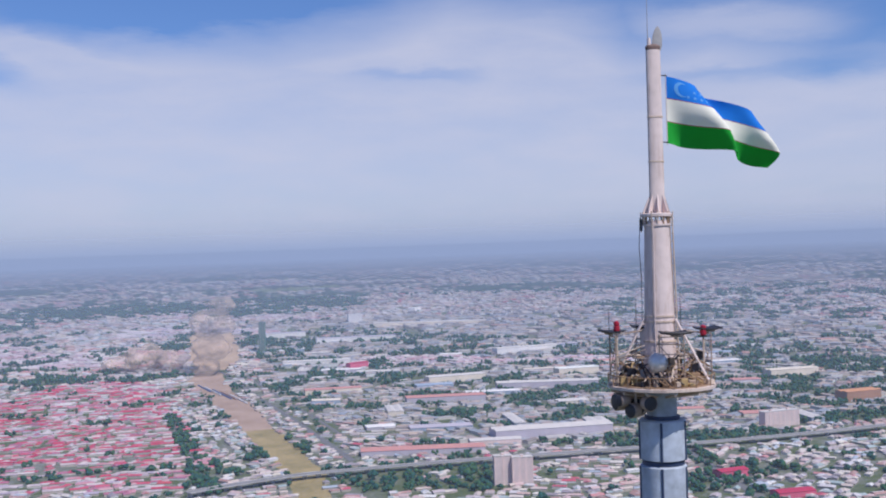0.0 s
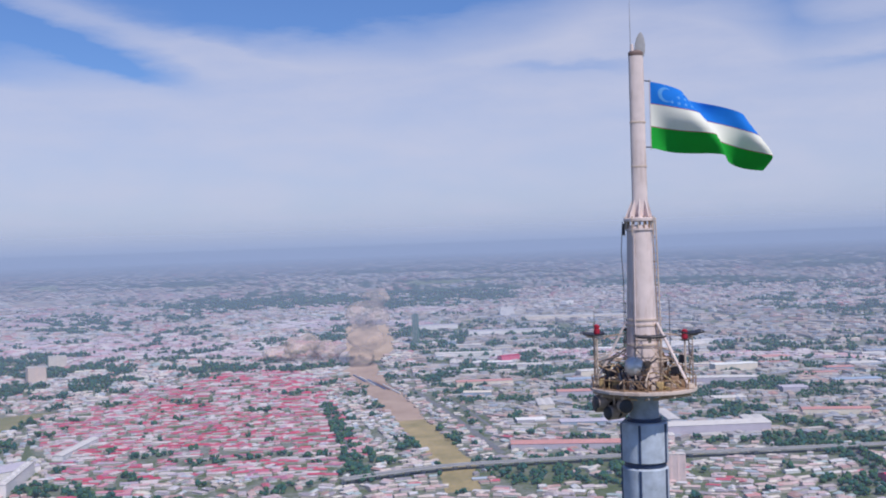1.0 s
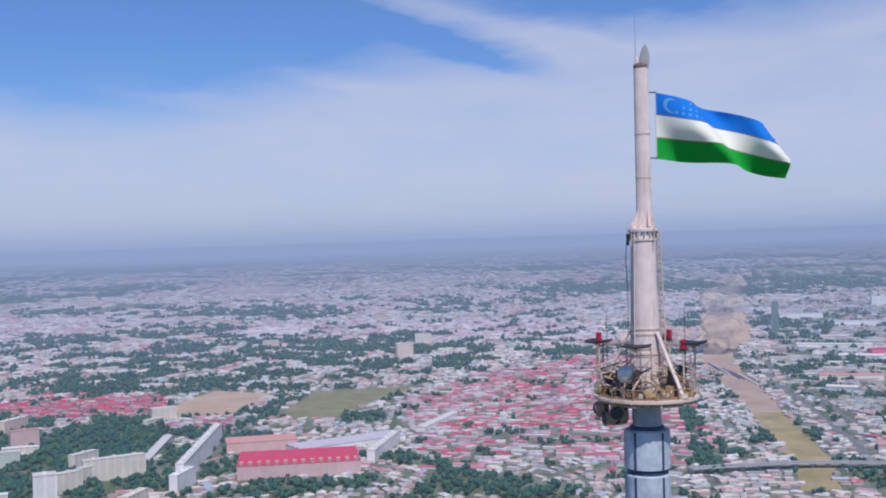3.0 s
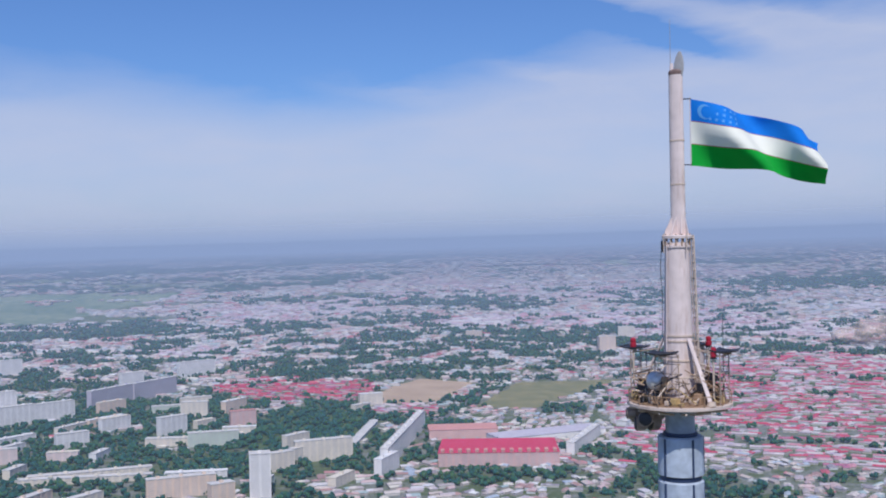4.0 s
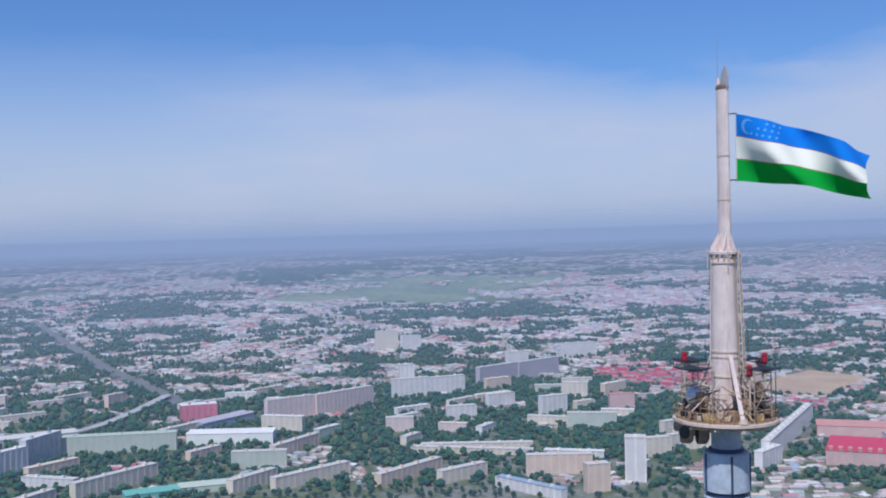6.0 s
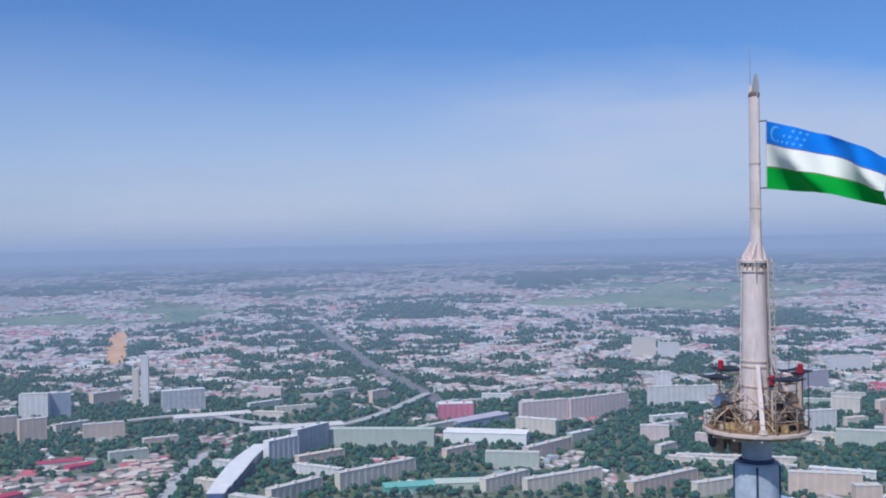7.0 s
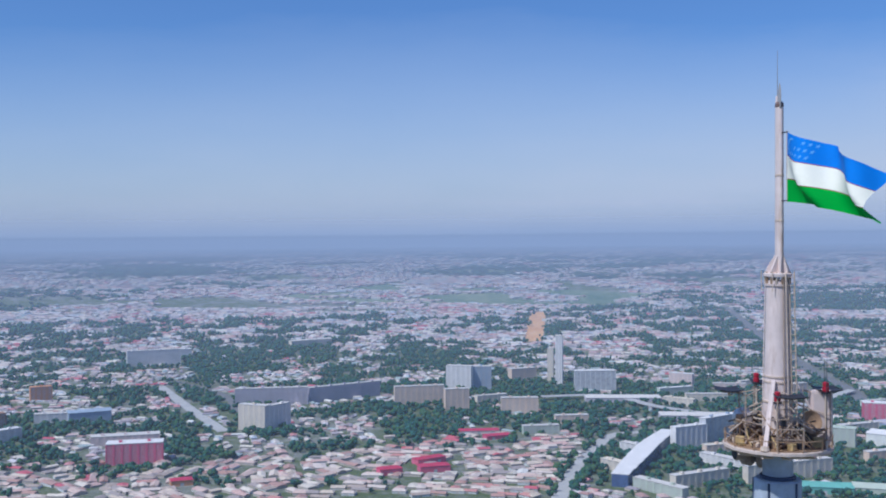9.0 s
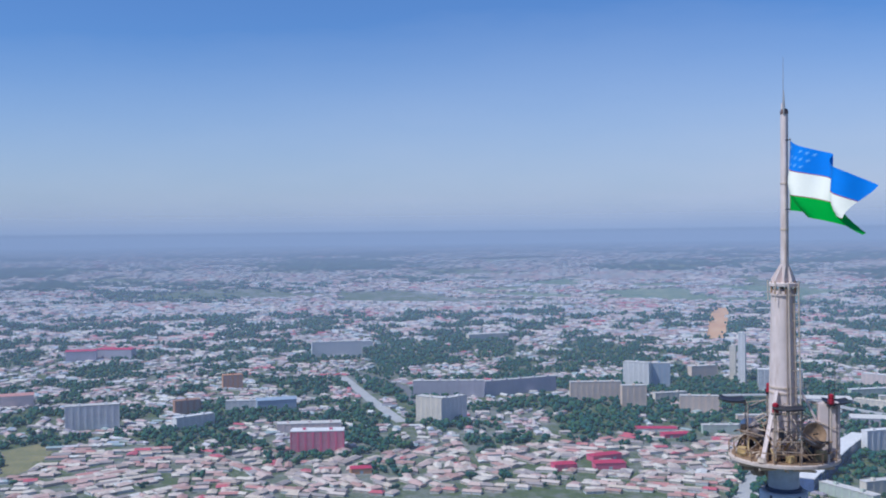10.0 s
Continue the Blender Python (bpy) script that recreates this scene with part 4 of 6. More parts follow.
def houses(name, pick, material, label, low=3.0, wide=(12, 27), deep=(8, 14), rise=(1.2, 2.6), single=0):
    """Gabled houses as one mass; the first few, nearest the mast, are things of their own."""
    idx = np.flatnonzero(pick & ~empty)
    if single:
        order = idx[np.argsort(np.hypot(sx[idx], sy[idx]))]
        near, idx = order[:single], np.sort(order[single:])
    else:
        near = []
    n = len(idx)
    grown = np.where(dense[idx], 1.28, 1.0)
    L, D = rng.uniform(*wide, n) / 2 * grown, rng.uniform(*deep, n) / 2 * grown
    Hh, Rr = low * rng.uniform(0.8, 1.5, n), rng.uniform(*rise, n)
    turn = quarter[idx] + rng.choice([0, math.pi / 2], n, p=[0.8, 0.2]) * np.where(red[idx], 0.75, 1) + rng.normal(0, 0.07, n)
    grow = sc[idx]
    bx, by, bz, s = bend(sx[idx], sy[idx])
    k = (grow * s)[:, None]
    tall = np.minimum(grow, 1.6 + 0 * grow) * s

    def placed(pts):
        """pts: list of per-house (x, y, z) arrays in house axes"""
        out = []
        for px, py, pz in pts:
            X = (px * np.cos(turn) - py * np.sin(turn)) * k[:, 0] + bx
            Y = (px * np.sin(turn) + py * np.cos(turn)) * k[:, 0] + by
            out.append(np.stack([X, Y, pz * tall + bz], 1))
        return np.stack(out, 1).reshape(-1, 3)

    z0 = np.zeros(n)
    walls = placed([(-L, -D, z0 - 1), (L, -D, z0 - 1), (L, D, z0 - 1), (-L, D, z0 - 1), (-L, -D, Hh), (L, -D, Hh), (L, D, Hh), (-L, D, Hh)])
    base = (np.arange(n) * 8)[:, None]
    wf = np.concatenate([base + np.array(q) for q in ((0, 1, 5, 4), (1, 2, 6, 5), (2, 3, 7, 6), (3, 0, 4, 7))])
    e = 0.5
    hip = np.where(rng.random(n) < 0.5, 0.0, D * 0.8)
    roof = placed([(-L - e, -D - e, Hh - 0.1), (L + e, -D - e, Hh - 0.1), (L + e, D + e, Hh - 0.1), (-L - e, D + e, Hh - 0.1), (-L - e + hip, z0, Hh + Rr), (L + e - hip, z0, Hh + Rr)])
    base = (np.arange(n) * 6)[:, None]
    rf = np.concatenate([base + np.array(q) for q in ((0, 1, 5, 4), (2, 3, 4, 5))])
    rt = np.concatenate([base + np.array(q) for q in ((1, 2, 5), (3, 0, 4))])
    town = tagged(new(name), label, "houses", kind="stuff")
    a = mesh_object("walls", walls, [wf], wall_mix)
    b = mesh_object("roofs", roof, [rf, rt], material)
    a.parent = b.parent = town
    tagged(a, kind="stuff"), tagged(b, kind="stuff")
    return near


def house_model(name, L, D, h, rise, hip, roof_material, label, chimney=True):
    ob = thing(name, Matrix(), label, "house", "houses at the foot of the town")
    body = part("wall", boxes((-L, -D, -1, L, D, h)), wall_single, ob)
    top = part("roof", gable(bmesh.new(), -L - 0.6, -D - 0.6, L + 0.6, D + 0.6, h + 0.25, rise, hip), roof_material, ob)
    for u in (-L * 0.5, L * 0.5):
        part("window", boxes((u - 0.9, -D - 0.08, 1.0, u + 0.9, -D, 2.4)), GLASS_ROW, body)
    part("door", boxes((-0.6, -D - 0.1, 0, 0.6, -D, 2.1)), PLASTER["brown"], body)
    if chimney:
        part("chimney", boxes((L * 0.3 - 0.4, 0.6, h + 0.3, L * 0.3 + 0.4, 1.4, h + rise + 0.9)), PLASTER["redpale"], top)
    return ob


near_mixed = houses("houses", ~is_tree & ~red & ~pink & ~shed & ~dense, roof_mix, "dense low houses with pale, grey and rusty roofs", single=70)
near_court = houses("courtyard_houses", ~is_tree & dense, roof_warm, "close rows of courtyard houses under beige and pink roofs", single=110)
roof_crimson = palette("crimson_roofing", [(0.55, 0.05, 0.11), (0.48, 0.06, 0.12), (0.60, 0.12, 0.16), (0.44, 0.14, 0.24), (0.56, 0.30, 0.34)], "island", shade=0.9)
roof_pink = palette("pink_roofing", [(0.72, 0.66, 0.68), (0.58, 0.50, 0.58), (0.70, 0.60, 0.62), (0.62, 0.46, 0.52), (0.74, 0.68, 0.66), (0.66, 0.42, 0.46), (0.60, 0.28, 0.34)], "island", shade=0.88, cluster=0.4, quarter_size=0.003)
houses("pink_roofed_houses", ~is_tree & pink, roof_pink, "far quarters of houses under faded pink roofs", wide=(14, 34), deep=(8, 14))
crimson = inside("red_band", sx, sy)
houses("crimson_roofed_houses", ~is_tree & crimson, roof_crimson, "quarter of houses under crimson roofs", wide=(14, 34), deep=(8, 13))
near_red = houses("red_roofed_houses", ~is_tree & red & ~crimson, roof_red, "dense village of houses under red and pale roofs", wide=(14, 34), deep=(8, 14), single=40)
houses("sheds", ~is_tree & shed & (rng.random(len(sx)) < 0.5), roof_industry, "low flat-roofed sheds and works", 4.5, (14, 46), (9, 22), (0.6, 2.2))
models = [house_model("house", 9.6, 6.4, 3.6, 2.4, 3.6, roof_single, "low plastered house under a pale hipped roof"),
          house_model("house", 13.0, 5.8, 3.4, 2.0, 0.0, roof_single, "long plastered house under a sheet gable roof"),
          house_model("house", 8.2, 6.6, 5.4, 2.2, 4.4, roof_single, "two-storey plastered house under a hipped roof", False)]
court_models = [house_model("house", 9.6, 6.4, 3.6, 2.4, 3.6, roof_single_warm, "low courtyard house under a beige hipped roof"),
                house_model("house", 13.0, 5.8, 3.4, 2.0, 0.0, roof_single_warm, "long courtyard house under a beige gable roof")]
red_models = [house_model("red_roofed_house", 11.5, 5.2, 3.6, 2.2, 3.0, roof_single_red, "plastered village house under a red sheet roof"),
              house_model("red_roofed_house", 14.0, 5.0, 3.4, 1.8, 0.0, roof_single_red, "long village house under a red gable roof")]
for nears, kinds in ((near_mixed, models), (near_court, court_models), (near_red, red_models)):
    for j, i in enumerate(nears):
        m = pose(sx[i], sy[i], 0, 0, 0, math.degrees(quarter[i]) + (90 if j % 4 == 0 else 0) + rng.normal(0, 4))
        if j < len(kinds):
            kinds[j].matrix_world = m
        else:
            copy_thing(kinds[j % len(kinds)], m)

# trees
phi = (1 + 5 ** 0.5) / 2
ICO = np.array([(-1, phi, 0), (1, phi, 0), (-1, -phi, 0), (1, -phi, 0), (0, -1, phi), (0, 1, phi), (0, -1, -phi), (0, 1, -phi), (phi, 0, -1), (phi, 0, 1), (-phi, 0, -1), (-phi, 0, 1)]) / math.hypot(1, phi)
ICO_F = np.array([(0, 11, 5), (0, 5, 1), (0, 1, 7), (0, 7, 10), (0, 10, 11), (1, 5, 9), (5, 11, 4), (11, 10, 2), (10, 7, 6), (7, 1, 8), (3, 9, 4), (3, 4, 2), (3, 2, 6), (3, 6, 8), (3, 8, 9), (4, 9, 5), (2, 4, 11), (6, 2, 10), (8, 6, 7), (9, 8, 1)])


OCT = np.array([(1, 0, 0), (0, 1, 0), (-1, 0, 0), (0, -1, 0), (0, 0, 1), (0, 0, -1)], float)
OCT_F = np.array([(0, 1, 4), (1, 2, 4), (2, 3, 4), (3, 0, 4), (1, 0, 5), (2, 1, 5), (3, 2, 5), (0, 3, 5)])


def clumps(cx, cy, cz, rad, flat, body=ICO, faces=ICO_F):
    """Uneven leaf clumps at the centres given."""
    n, m = len(cx), len(body)
    wob = rng.uniform(0.6, 1.35, (n, m, 1))
    v = body[None] * wob * rad[:, None, None]
    v[..., 2] *= flat[:, None]
    v += np.stack([cx, cy, cz], 1)[:, None]
    return v.reshape(-1, 3), (np.arange(n) * m)[:, None, None] + faces[None]


tree_idx = np.flatnonzero(is_tree)
order = tree_idx[np.argsort(np.hypot(sx[tree_idx], sy[tree_idx]))]
solo, mass = order[:230], order[230:]
# street trees along some roads
mx, my, mk = sx[mass], sy[mass], sc[mass]
for l, off in (("road_trees", 12), ("road_e", 14), ("road_r", 9), ("avenue", 30), ("road_8", 18)):
    p = np.array(LINES[l], float)
    for a, b in zip(p[:-1], p[1:]):
        d = np.linalg.norm(b - a)
        u = np.arange(0, d, 14) / d
        o = np.array([-(b - a)[1], (b - a)[0]]) / d * off
        for sgn in (1, -1):
            q = a + u[:, None] * (b - a) + o * sgn + rng.normal(0, 3.5, (len(u), 2))
            q = q[rng.random(len(u)) < 0.6]
            mx, my, mk = np.append(mx, q[:, 0]), np.append(my, q[:, 1]), np.append(mk, np.ones(len(q)))
rr = np.hypot(mx, my)
V, F, count = [], [], 0
for pick, k, spread, sizes, body, faces in ((rr < 2500, 7, 2.7, (1.9, 4.2), ICO, ICO_F), (rr >= 2500, 5, 3.9, (2.2, 4.4), OCT, OCT_F)):
    x, y, g = np.repeat(mx[pick], k), np.repeat(my[pick], k), np.repeat(mk[pick], k)
    size = np.repeat(rng.uniform(0.75, 1.45, pick.sum()), k)
    x, y = x + rng.normal(0, spread, len(x)) * g * size, y + rng.normal(0, spread, len(y)) * g * size
    bx, by, bz, s = bend(x, y)
    rad = rng.uniform(*sizes, len(x)) * g * s * size
    up = rng.uniform(2.6, 7.5, len(x)) * np.minimum(g, 1.7) * s * size
    v, f = clumps(bx, by, bz + up, rad, rng.uniform(0.75, 1.1, len(x)) * np.minimum(1, 1.7 / g), body, faces)
    V.append(v), F.append(f.reshape(-1, 3) + count)
    count += len(v)
tagged(mesh_object("trees", np.vstack(V), [np.vstack(F)], leaves, True), "leafy green street and garden trees of the town", "trees", kind="stuff")


def tree_model(seed, label):
    g = np.random.default_rng(seed)
    ob = thing("tree", Matrix(), label, "tree", "trees near the tower")
    bm = bmesh.new()
    for a, b, r0, r1 in [((0, 0, -0.5), (0.2, 0.1, 3.4), 0.32, 0.2)] + [((0.2, 0.1, 3.2), (math.cos(q) * 1.8, math.sin(q) * 1.8, 5.6), 0.16, 0.06) for q in g.uniform(0, 6.28, 4)]:
        a, b = Vector(a), Vector(b)
        m = Matrix.Translation((a + b) / 2) @ (b - a).to_track_quat("Z", "Y").to_matrix().to_4x4()
        bmesh.ops.create_cone(bm, cap_ends=True, segments=7, radius1=r0, radius2=r1, depth=(b - a).length, matrix=m)
    part("trunk", bm, bark, ob, "brown trunk with limbs")
    n = 26
    a, q = g.uniform(0, 6.28, n), np.sqrt(g.random(n)) * 3.3
    z = g.uniform(3.2, 8.6, n)
    q *= np.clip(1.25 - abs(z - 5.4) / 4.2, 0.3, 1)
    v, f = clumps(q * np.cos(a), q * np.sin(a), z, g.uniform(0.9, 1.7, n), np.ones(n) * 0.8)
    crown = mesh_object("crown", v, [f.reshape(-1, 3)], leaves_single, True)
    crown.parent = ob
    return ob


tree_models = [tree_model(s, "leafy broad-crowned green city tree") for s in (1, 2, 3, 4)]
for j, i in enumerate(solo):
    m = Matrix.LocRotScale((sx[i], sy[i], 0), Euler((0, 0, rng.uniform(0, 6.28))), (1,) * 3)
    if j < len(tree_models):
        tree_models[j].matrix_world = m
    else:
        copy_thing(tree_models[j % 4], m)

# ---------------- trains beside the cutting ----------------
rail_blue = surface("blue_carriage", (0.10, 0.16, 0.34), 0.5, vary=0.2, grain=0.4, coarse=0.1, bump=0)
rail_white = surface("white_carriage", (0.66, 0.66, 0.68), 0.5, vary=0.2, grain=0.4, coarse=0.1, bump=0)
rail_brown = surface("brown_wagon", (0.30, 0.16, 0.12), 0.6, vary=0.2, grain=0.4, coarse=0.1, bump=0)
for lane, (paint_of, tint) in enumerate(((rail_blue, "blue"), (rail_white, "white"), (rail_blue, "blue"), (rail_brown, "brown"), (rail_white, "white"))):
    train = thing("train", Matrix(), "row of parked %s railway carriages" % tint, "train", "trains in the yard")
    a, c = Vector((1085, 3020)), Vector((972, 2330))
    d = (c - a).normalized()
    o = Vector((-d.y, d.x)) * (lane * 8 - 16)
    for k in range(7 + lane % 3):
        p = a + o + d * (40 + 27 * k + 70 * lane)
        x, y, z, s = (float(v) for v in bend(p.x, p.y))
        bm = boxes((-12.5, -1.6, 1.0, 12.5, 1.6, 4.0))
        bmesh.ops.bevel(bm, geom=bm.edges[:], offset=0.4, segments=1, affect="EDGES")
        bmesh.ops.transform(bm, verts=bm.verts, matrix=Matrix.LocRotScale((x, y, z), Euler((0, 0, math.atan2(d.y, d.x))), (s, s, s)))
        car = part("carriage", bm, paint_of, train)
        bm = boxes((-10, -1.2, -0.2, -7, 1.2, 1.0))
        bmesh.ops.transform(bm, verts=bm.verts, matrix=Matrix.LocRotScale((x, y, z), Euler((0, 0, math.atan2(d.y, d.x))), (s, s, s)))
        part("bogie", bm, asphalt, car)

# ---------------- dust over the earthworks ----------------
dust = bpy.data.materials.new("dust")
dust.use_nodes = True
dn = Nodes(dust.node_tree)
dd = dn.add("ShaderNodeBsdfDiffuse")
dpos = dn.add("ShaderNodeTexCoord").outputs["Object"]
dn.link(dn.ramp(dn.noise(dpos, 0.02, 5), [(0.3, (0.62, 0.44, 0.34)), (0.7, (0.72, 0.54, 0.44))]), dd.inputs[0])
dup = dn.add("ShaderNodeCombineXYZ")
dup.inputs[1].default_value, dup.inputs[2].default_value = -0.45, 0.9
dn.link(dup.outputs[0], dd.inputs["Normal"])
dm = dn.add("ShaderNodeMixShader")
dn.link(dn.ramp(dn.noise(dpos, 0.022, 5, 0.6), [(0.28, (0.05,) * 3), (0.64, (0.46,) * 3)]), dm.inputs[0])
dn.link(dn.add("ShaderNodeBsdfTransparent").outputs[0], dm.inputs[1])
dn.link(dd.outputs[0], dm.inputs[2])
dn.link(dm.outputs[0], dn.add("ShaderNodeOutputMaterial").inputs[0])
for px, py, seed, puffs in ((1195, 3270, 1, [(-4, 25, 46, 40), (8, 95, 62, 44), (20, 172, 72, 46), (52, 226, 46, 30)]),
                            (1082, 3520, 2, [(-95, 28, 52, 30), (-12, 48, 66, 44), (70, 36, 56, 34)])):
    x, y, z, s = (float(v) for v in bend(px, py))
    side = Vector((y, -x, 0)).normalized()
    bm = bmesh.new()
    for u, up, wide, high in puffs:
        puff = bmesh.ops.create_icosphere(bm, subdivisions=4, radius=1.0)["verts"]
        c = Vector((x, y, z)) + side * u * s + Vector((0, 0, up * s))
        for v in puff:
            d = v.co.normalized()
            k = 1 + 0.34 * noise.fractal(d * 1.1 + Vector((up, seed * 9.0, u)), 1.0, 2.0, 3)
            v.co = c + Vector((d.x * wide, d.y * wide, d.z * high)) * k * s
    me = bpy.data.meshes.new("dust_cloud")
    bm.to_mesh(me)
    bm.free()
    for f in me.polygons:
        f.use_smooth = True
    me.materials.append(dust)
    tagged(new("dust_cloud", me), "drifting cloud of tan dust over the bare earth", "dust cloud", kind="stuff")

# ---------------- haze veil -----------
# an added open bowl round the mast, painted to look like distant haze
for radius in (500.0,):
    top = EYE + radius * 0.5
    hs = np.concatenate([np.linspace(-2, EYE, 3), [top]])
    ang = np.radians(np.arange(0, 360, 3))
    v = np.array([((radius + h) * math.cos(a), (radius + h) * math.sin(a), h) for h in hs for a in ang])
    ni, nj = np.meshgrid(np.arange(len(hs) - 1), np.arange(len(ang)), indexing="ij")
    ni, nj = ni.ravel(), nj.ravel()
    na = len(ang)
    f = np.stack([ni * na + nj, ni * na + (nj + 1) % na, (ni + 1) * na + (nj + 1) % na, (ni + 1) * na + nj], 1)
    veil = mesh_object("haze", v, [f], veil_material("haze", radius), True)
    tagged(veil, "added see-through bluish veil imitating summer haze over the plain", "haze", kind="structure")

# ---------------- the mast ----------------
AX, AY, DECK, COLLAR, TIP = 0.08, 0.03, 354.25, 361.2, 368.35


def tube(bm, a, b, r0, r1=None, seg=10, caps=True):
    a, b = Vector(a), Vector(b)
    m = Matrix.Translation((a + b) / 2) @ (b - a).to_track_quat("Z", "Y").to_matrix().to_4x4()
    bmesh.ops.create_cone(bm, cap_ends=caps, segments=seg, radius1=r0, radius2=r0 if r1 is None else r1, depth=(b - a).length, matrix=m)
    return bm


def lathe(bm, profile, seg=40):
    """A turned body: (radius, height) from below upwards."""
    loops = [[bm.verts.new((r * math.cos(k * 2 * math.pi / seg), r * math.sin(k * 2 * math.pi / seg), z)) for k in range(seg)] for r, z in profile]
    for a, b in zip(loops[:-1], loops[1:]):
        for k in range(seg):
            bm.faces.new((a[k], a[(k + 1) % seg], b[(k + 1) % seg], b[k]))
    for cap in (bm.faces.new(loops[0][::-1]), bm.faces.new(loops[-1])):
        for e in cap.edges:
            e.smooth = False
    for (r0, z0), (r1, z1), (r2, z2), ring_now in zip(profile, profile[1:], profile[2:], loops[1:]):
        turn = abs(math.atan2(z1 - z0, r1 - r0) - math.atan2(z2 - z1, r2 - r1))
        if turn > 0.5:
            for k in range(seg):
                e = bm.edges.get((ring_now[k], ring_now[(k + 1) % seg]))
                e.smooth = False
    return bm


def sweep(bm, pts, r, seg=6):
    """One bent round bar along the points."""
    pts = [Vector(p) for p in pts]
    loops = []
    for i, p in enumerate(pts):
        d = (pts[min(i + 1, len(pts) - 1)] - pts[max(i - 1, 0)]).normalized()
        u = d.cross(Vector((0, 0, 1)) if abs(d.z) < 0.9 else Vector((1, 0, 0))).normalized()
        v = d.cross(u)
        loops.append([bm.verts.new(p + (u * math.cos(t) + v * math.sin(t)) * r) for t in (2 * math.pi * k / seg for k in range(seg))])
    for a, c in zip(loops[:-1], loops[1:]):
        for k in range(seg):
            bm.faces.new((a[k], a[(k + 1) % seg], c[(k + 1) % seg], c[k]))
    bm.faces.new(loops[0][::-1])
    bm.faces.new(loops[-1])
    return bm


def ring(bm, r, z, t, seg=48, a0=0.0, a1=2 * math.pi):
    n = max(3, int(seg * (a1 - a0) / 2 / math.pi))
    return sweep(bm, [(r * math.cos(q), r * math.sin(q), z) for q in (a0 + (a1 - a0) * k / n for k in range(n + 1))], t)


paint = surface("white_mast_paint", (0.67, 0.555, 0.535), 0.72, vary=0.16, grain=2.2, coarse=0.6, bump=0.1)
stained_paint = streaked("streaked_mast_paint", (0.68, 0.565, 0.545), (0.34, 0.21, 0.15))
cream_steel = surface("cream_steelwork", (0.57, 0.45, 0.37), 0.6, vary=0.25, grain=5.0, coarse=0.8)
deck_paint = streaked("worn_deck_paint", (0.60, 0.49, 0.44), (0.26, 0.15, 0.10))
drab_steel = surface("drab_steelwork", (0.36, 0.27, 0.22), 0.7, vary=0.4, grain=5.0, coarse=0.9)
rust = surface("rusty_deck", (0.30, 0.19, 0.12), 0.8, vary=0.45, grain=4.0, coarse=0.9, bump=0.4)
grey_shell = surface("grey_radome_shell", (0.40, 0.45, 0.535), 0.62, vary=0.34, grain=2.6, coarse=0.8, bump=0.08)
dark_steel = surface("dark_steel", (0.028, 0.028, 0.038), 0.5, vary=0.3, grain=6)
navy = surface("navy_band", (0.03, 0.05, 0.11), 0.5, vary=0.25, grain=4)
red_lamp = surface("red_lamp_glass", (0.36, 0.012, 0.035), 0.5, vary=0.12, grain=6, bump=0)
silver = surface("silver_ball", (0.72, 0.68, 0.66), 0.42, 0.35, vary=0.25, grain=3, coarse=1.5)
cap_brown = surface("rusty_cap", (0.17, 0.11, 0.10), 0.7, vary=0.4, grain=6)
hood_grey = surface("grey_hood", (0.33, 0.32, 0.33), 0.5, vary=0.2, grain=4)

mast = thing("antenna_mast", Matrix.Translation((AX, AY, 0)), "tall white steel antenna mast with a round service platform", "mast")

# shaft from the ground up to the shells below the platform
part("shaft", lathe(bmesh.new(), [(7.0, -2), (5.2, 60), (3.6, 160), (2.4, 260), (1.25, 330), (1.05, 346.0)], 32), grey_shell, mast, "grey tapering steel shaft", True)
zs = DECK - 1.45
for k in range(4):
    z1 = zs - 1.86 * k
    part("shell", lathe(bmesh.new(), [(0.84, z1 - 1.66), (0.95, z1 - 1.62), (0.95, z1 - 0.06), (0.88, z1), (0.3, z1 + 0.01)], 40), grey_shell, mast, "grey-blue rounded shell section", True)
    part("band", lathe(bmesh.new(), [(0.70, z1 - 1.86), (0.86, z1 - 1.85), (0.86, z1 - 1.68), (0.70, z1 - 1.67)], 40), navy, mast, "dark navy band")
    for q in (5, 78, 150, 222, 295):
        a = radians(q)
        part("seam", tube(bmesh.new(), (0.955 * math.cos(a), 0.955 * math.sin(a), z1 - 1.64), (0.955 * math.cos(a), 0.955 * math.sin(a), z1 - 0.06), 0.05, seg=8), navy, mast)
part("band", lathe(bmesh.new(), [(0.58, zs + 0.0), (0.72, zs + 0.01), (0.72, zs + 0.13), (0.58, zs + 0.15)], 40), navy, mast, "dark navy band")
part("neck", lathe(bmesh.new(), [(0.61, zs + 0.1), (0.61, DECK - 0.2)], 40), grey_shell, mast, "plain grey-blue neck", True)
# deck
part("platform_deck", lathe(bmesh.new(), [(0.6, DECK - 0.2), (2.0, DECK - 0.17), (2.2, DECK - 0.13), (2.2, DECK - 0.02), (2.1, DECK), (0.5, DECK)], 22), deck_paint, mast, "round cream steel platform", False)
part("deck_plate", lathe(bmesh.new(), [(2.05, DECK + 0.004), (2.05, DECK + 0.03), (0.72, DECK + 0.03), (0.72, DECK + 0.004)], 48), rust, mast, "rusty deck plates")
for k in range(12):
    a = 2 * math.pi * k / 12
    part("bracket", tube(bmesh.new(), (0.7 * math.cos(a), 0.7 * math.sin(a), DECK - 0.5), (2.1 * math.cos(a), 2.1 * math.sin(a), DECK - 0.25), 0.05, seg=6), cream_steel, mast)
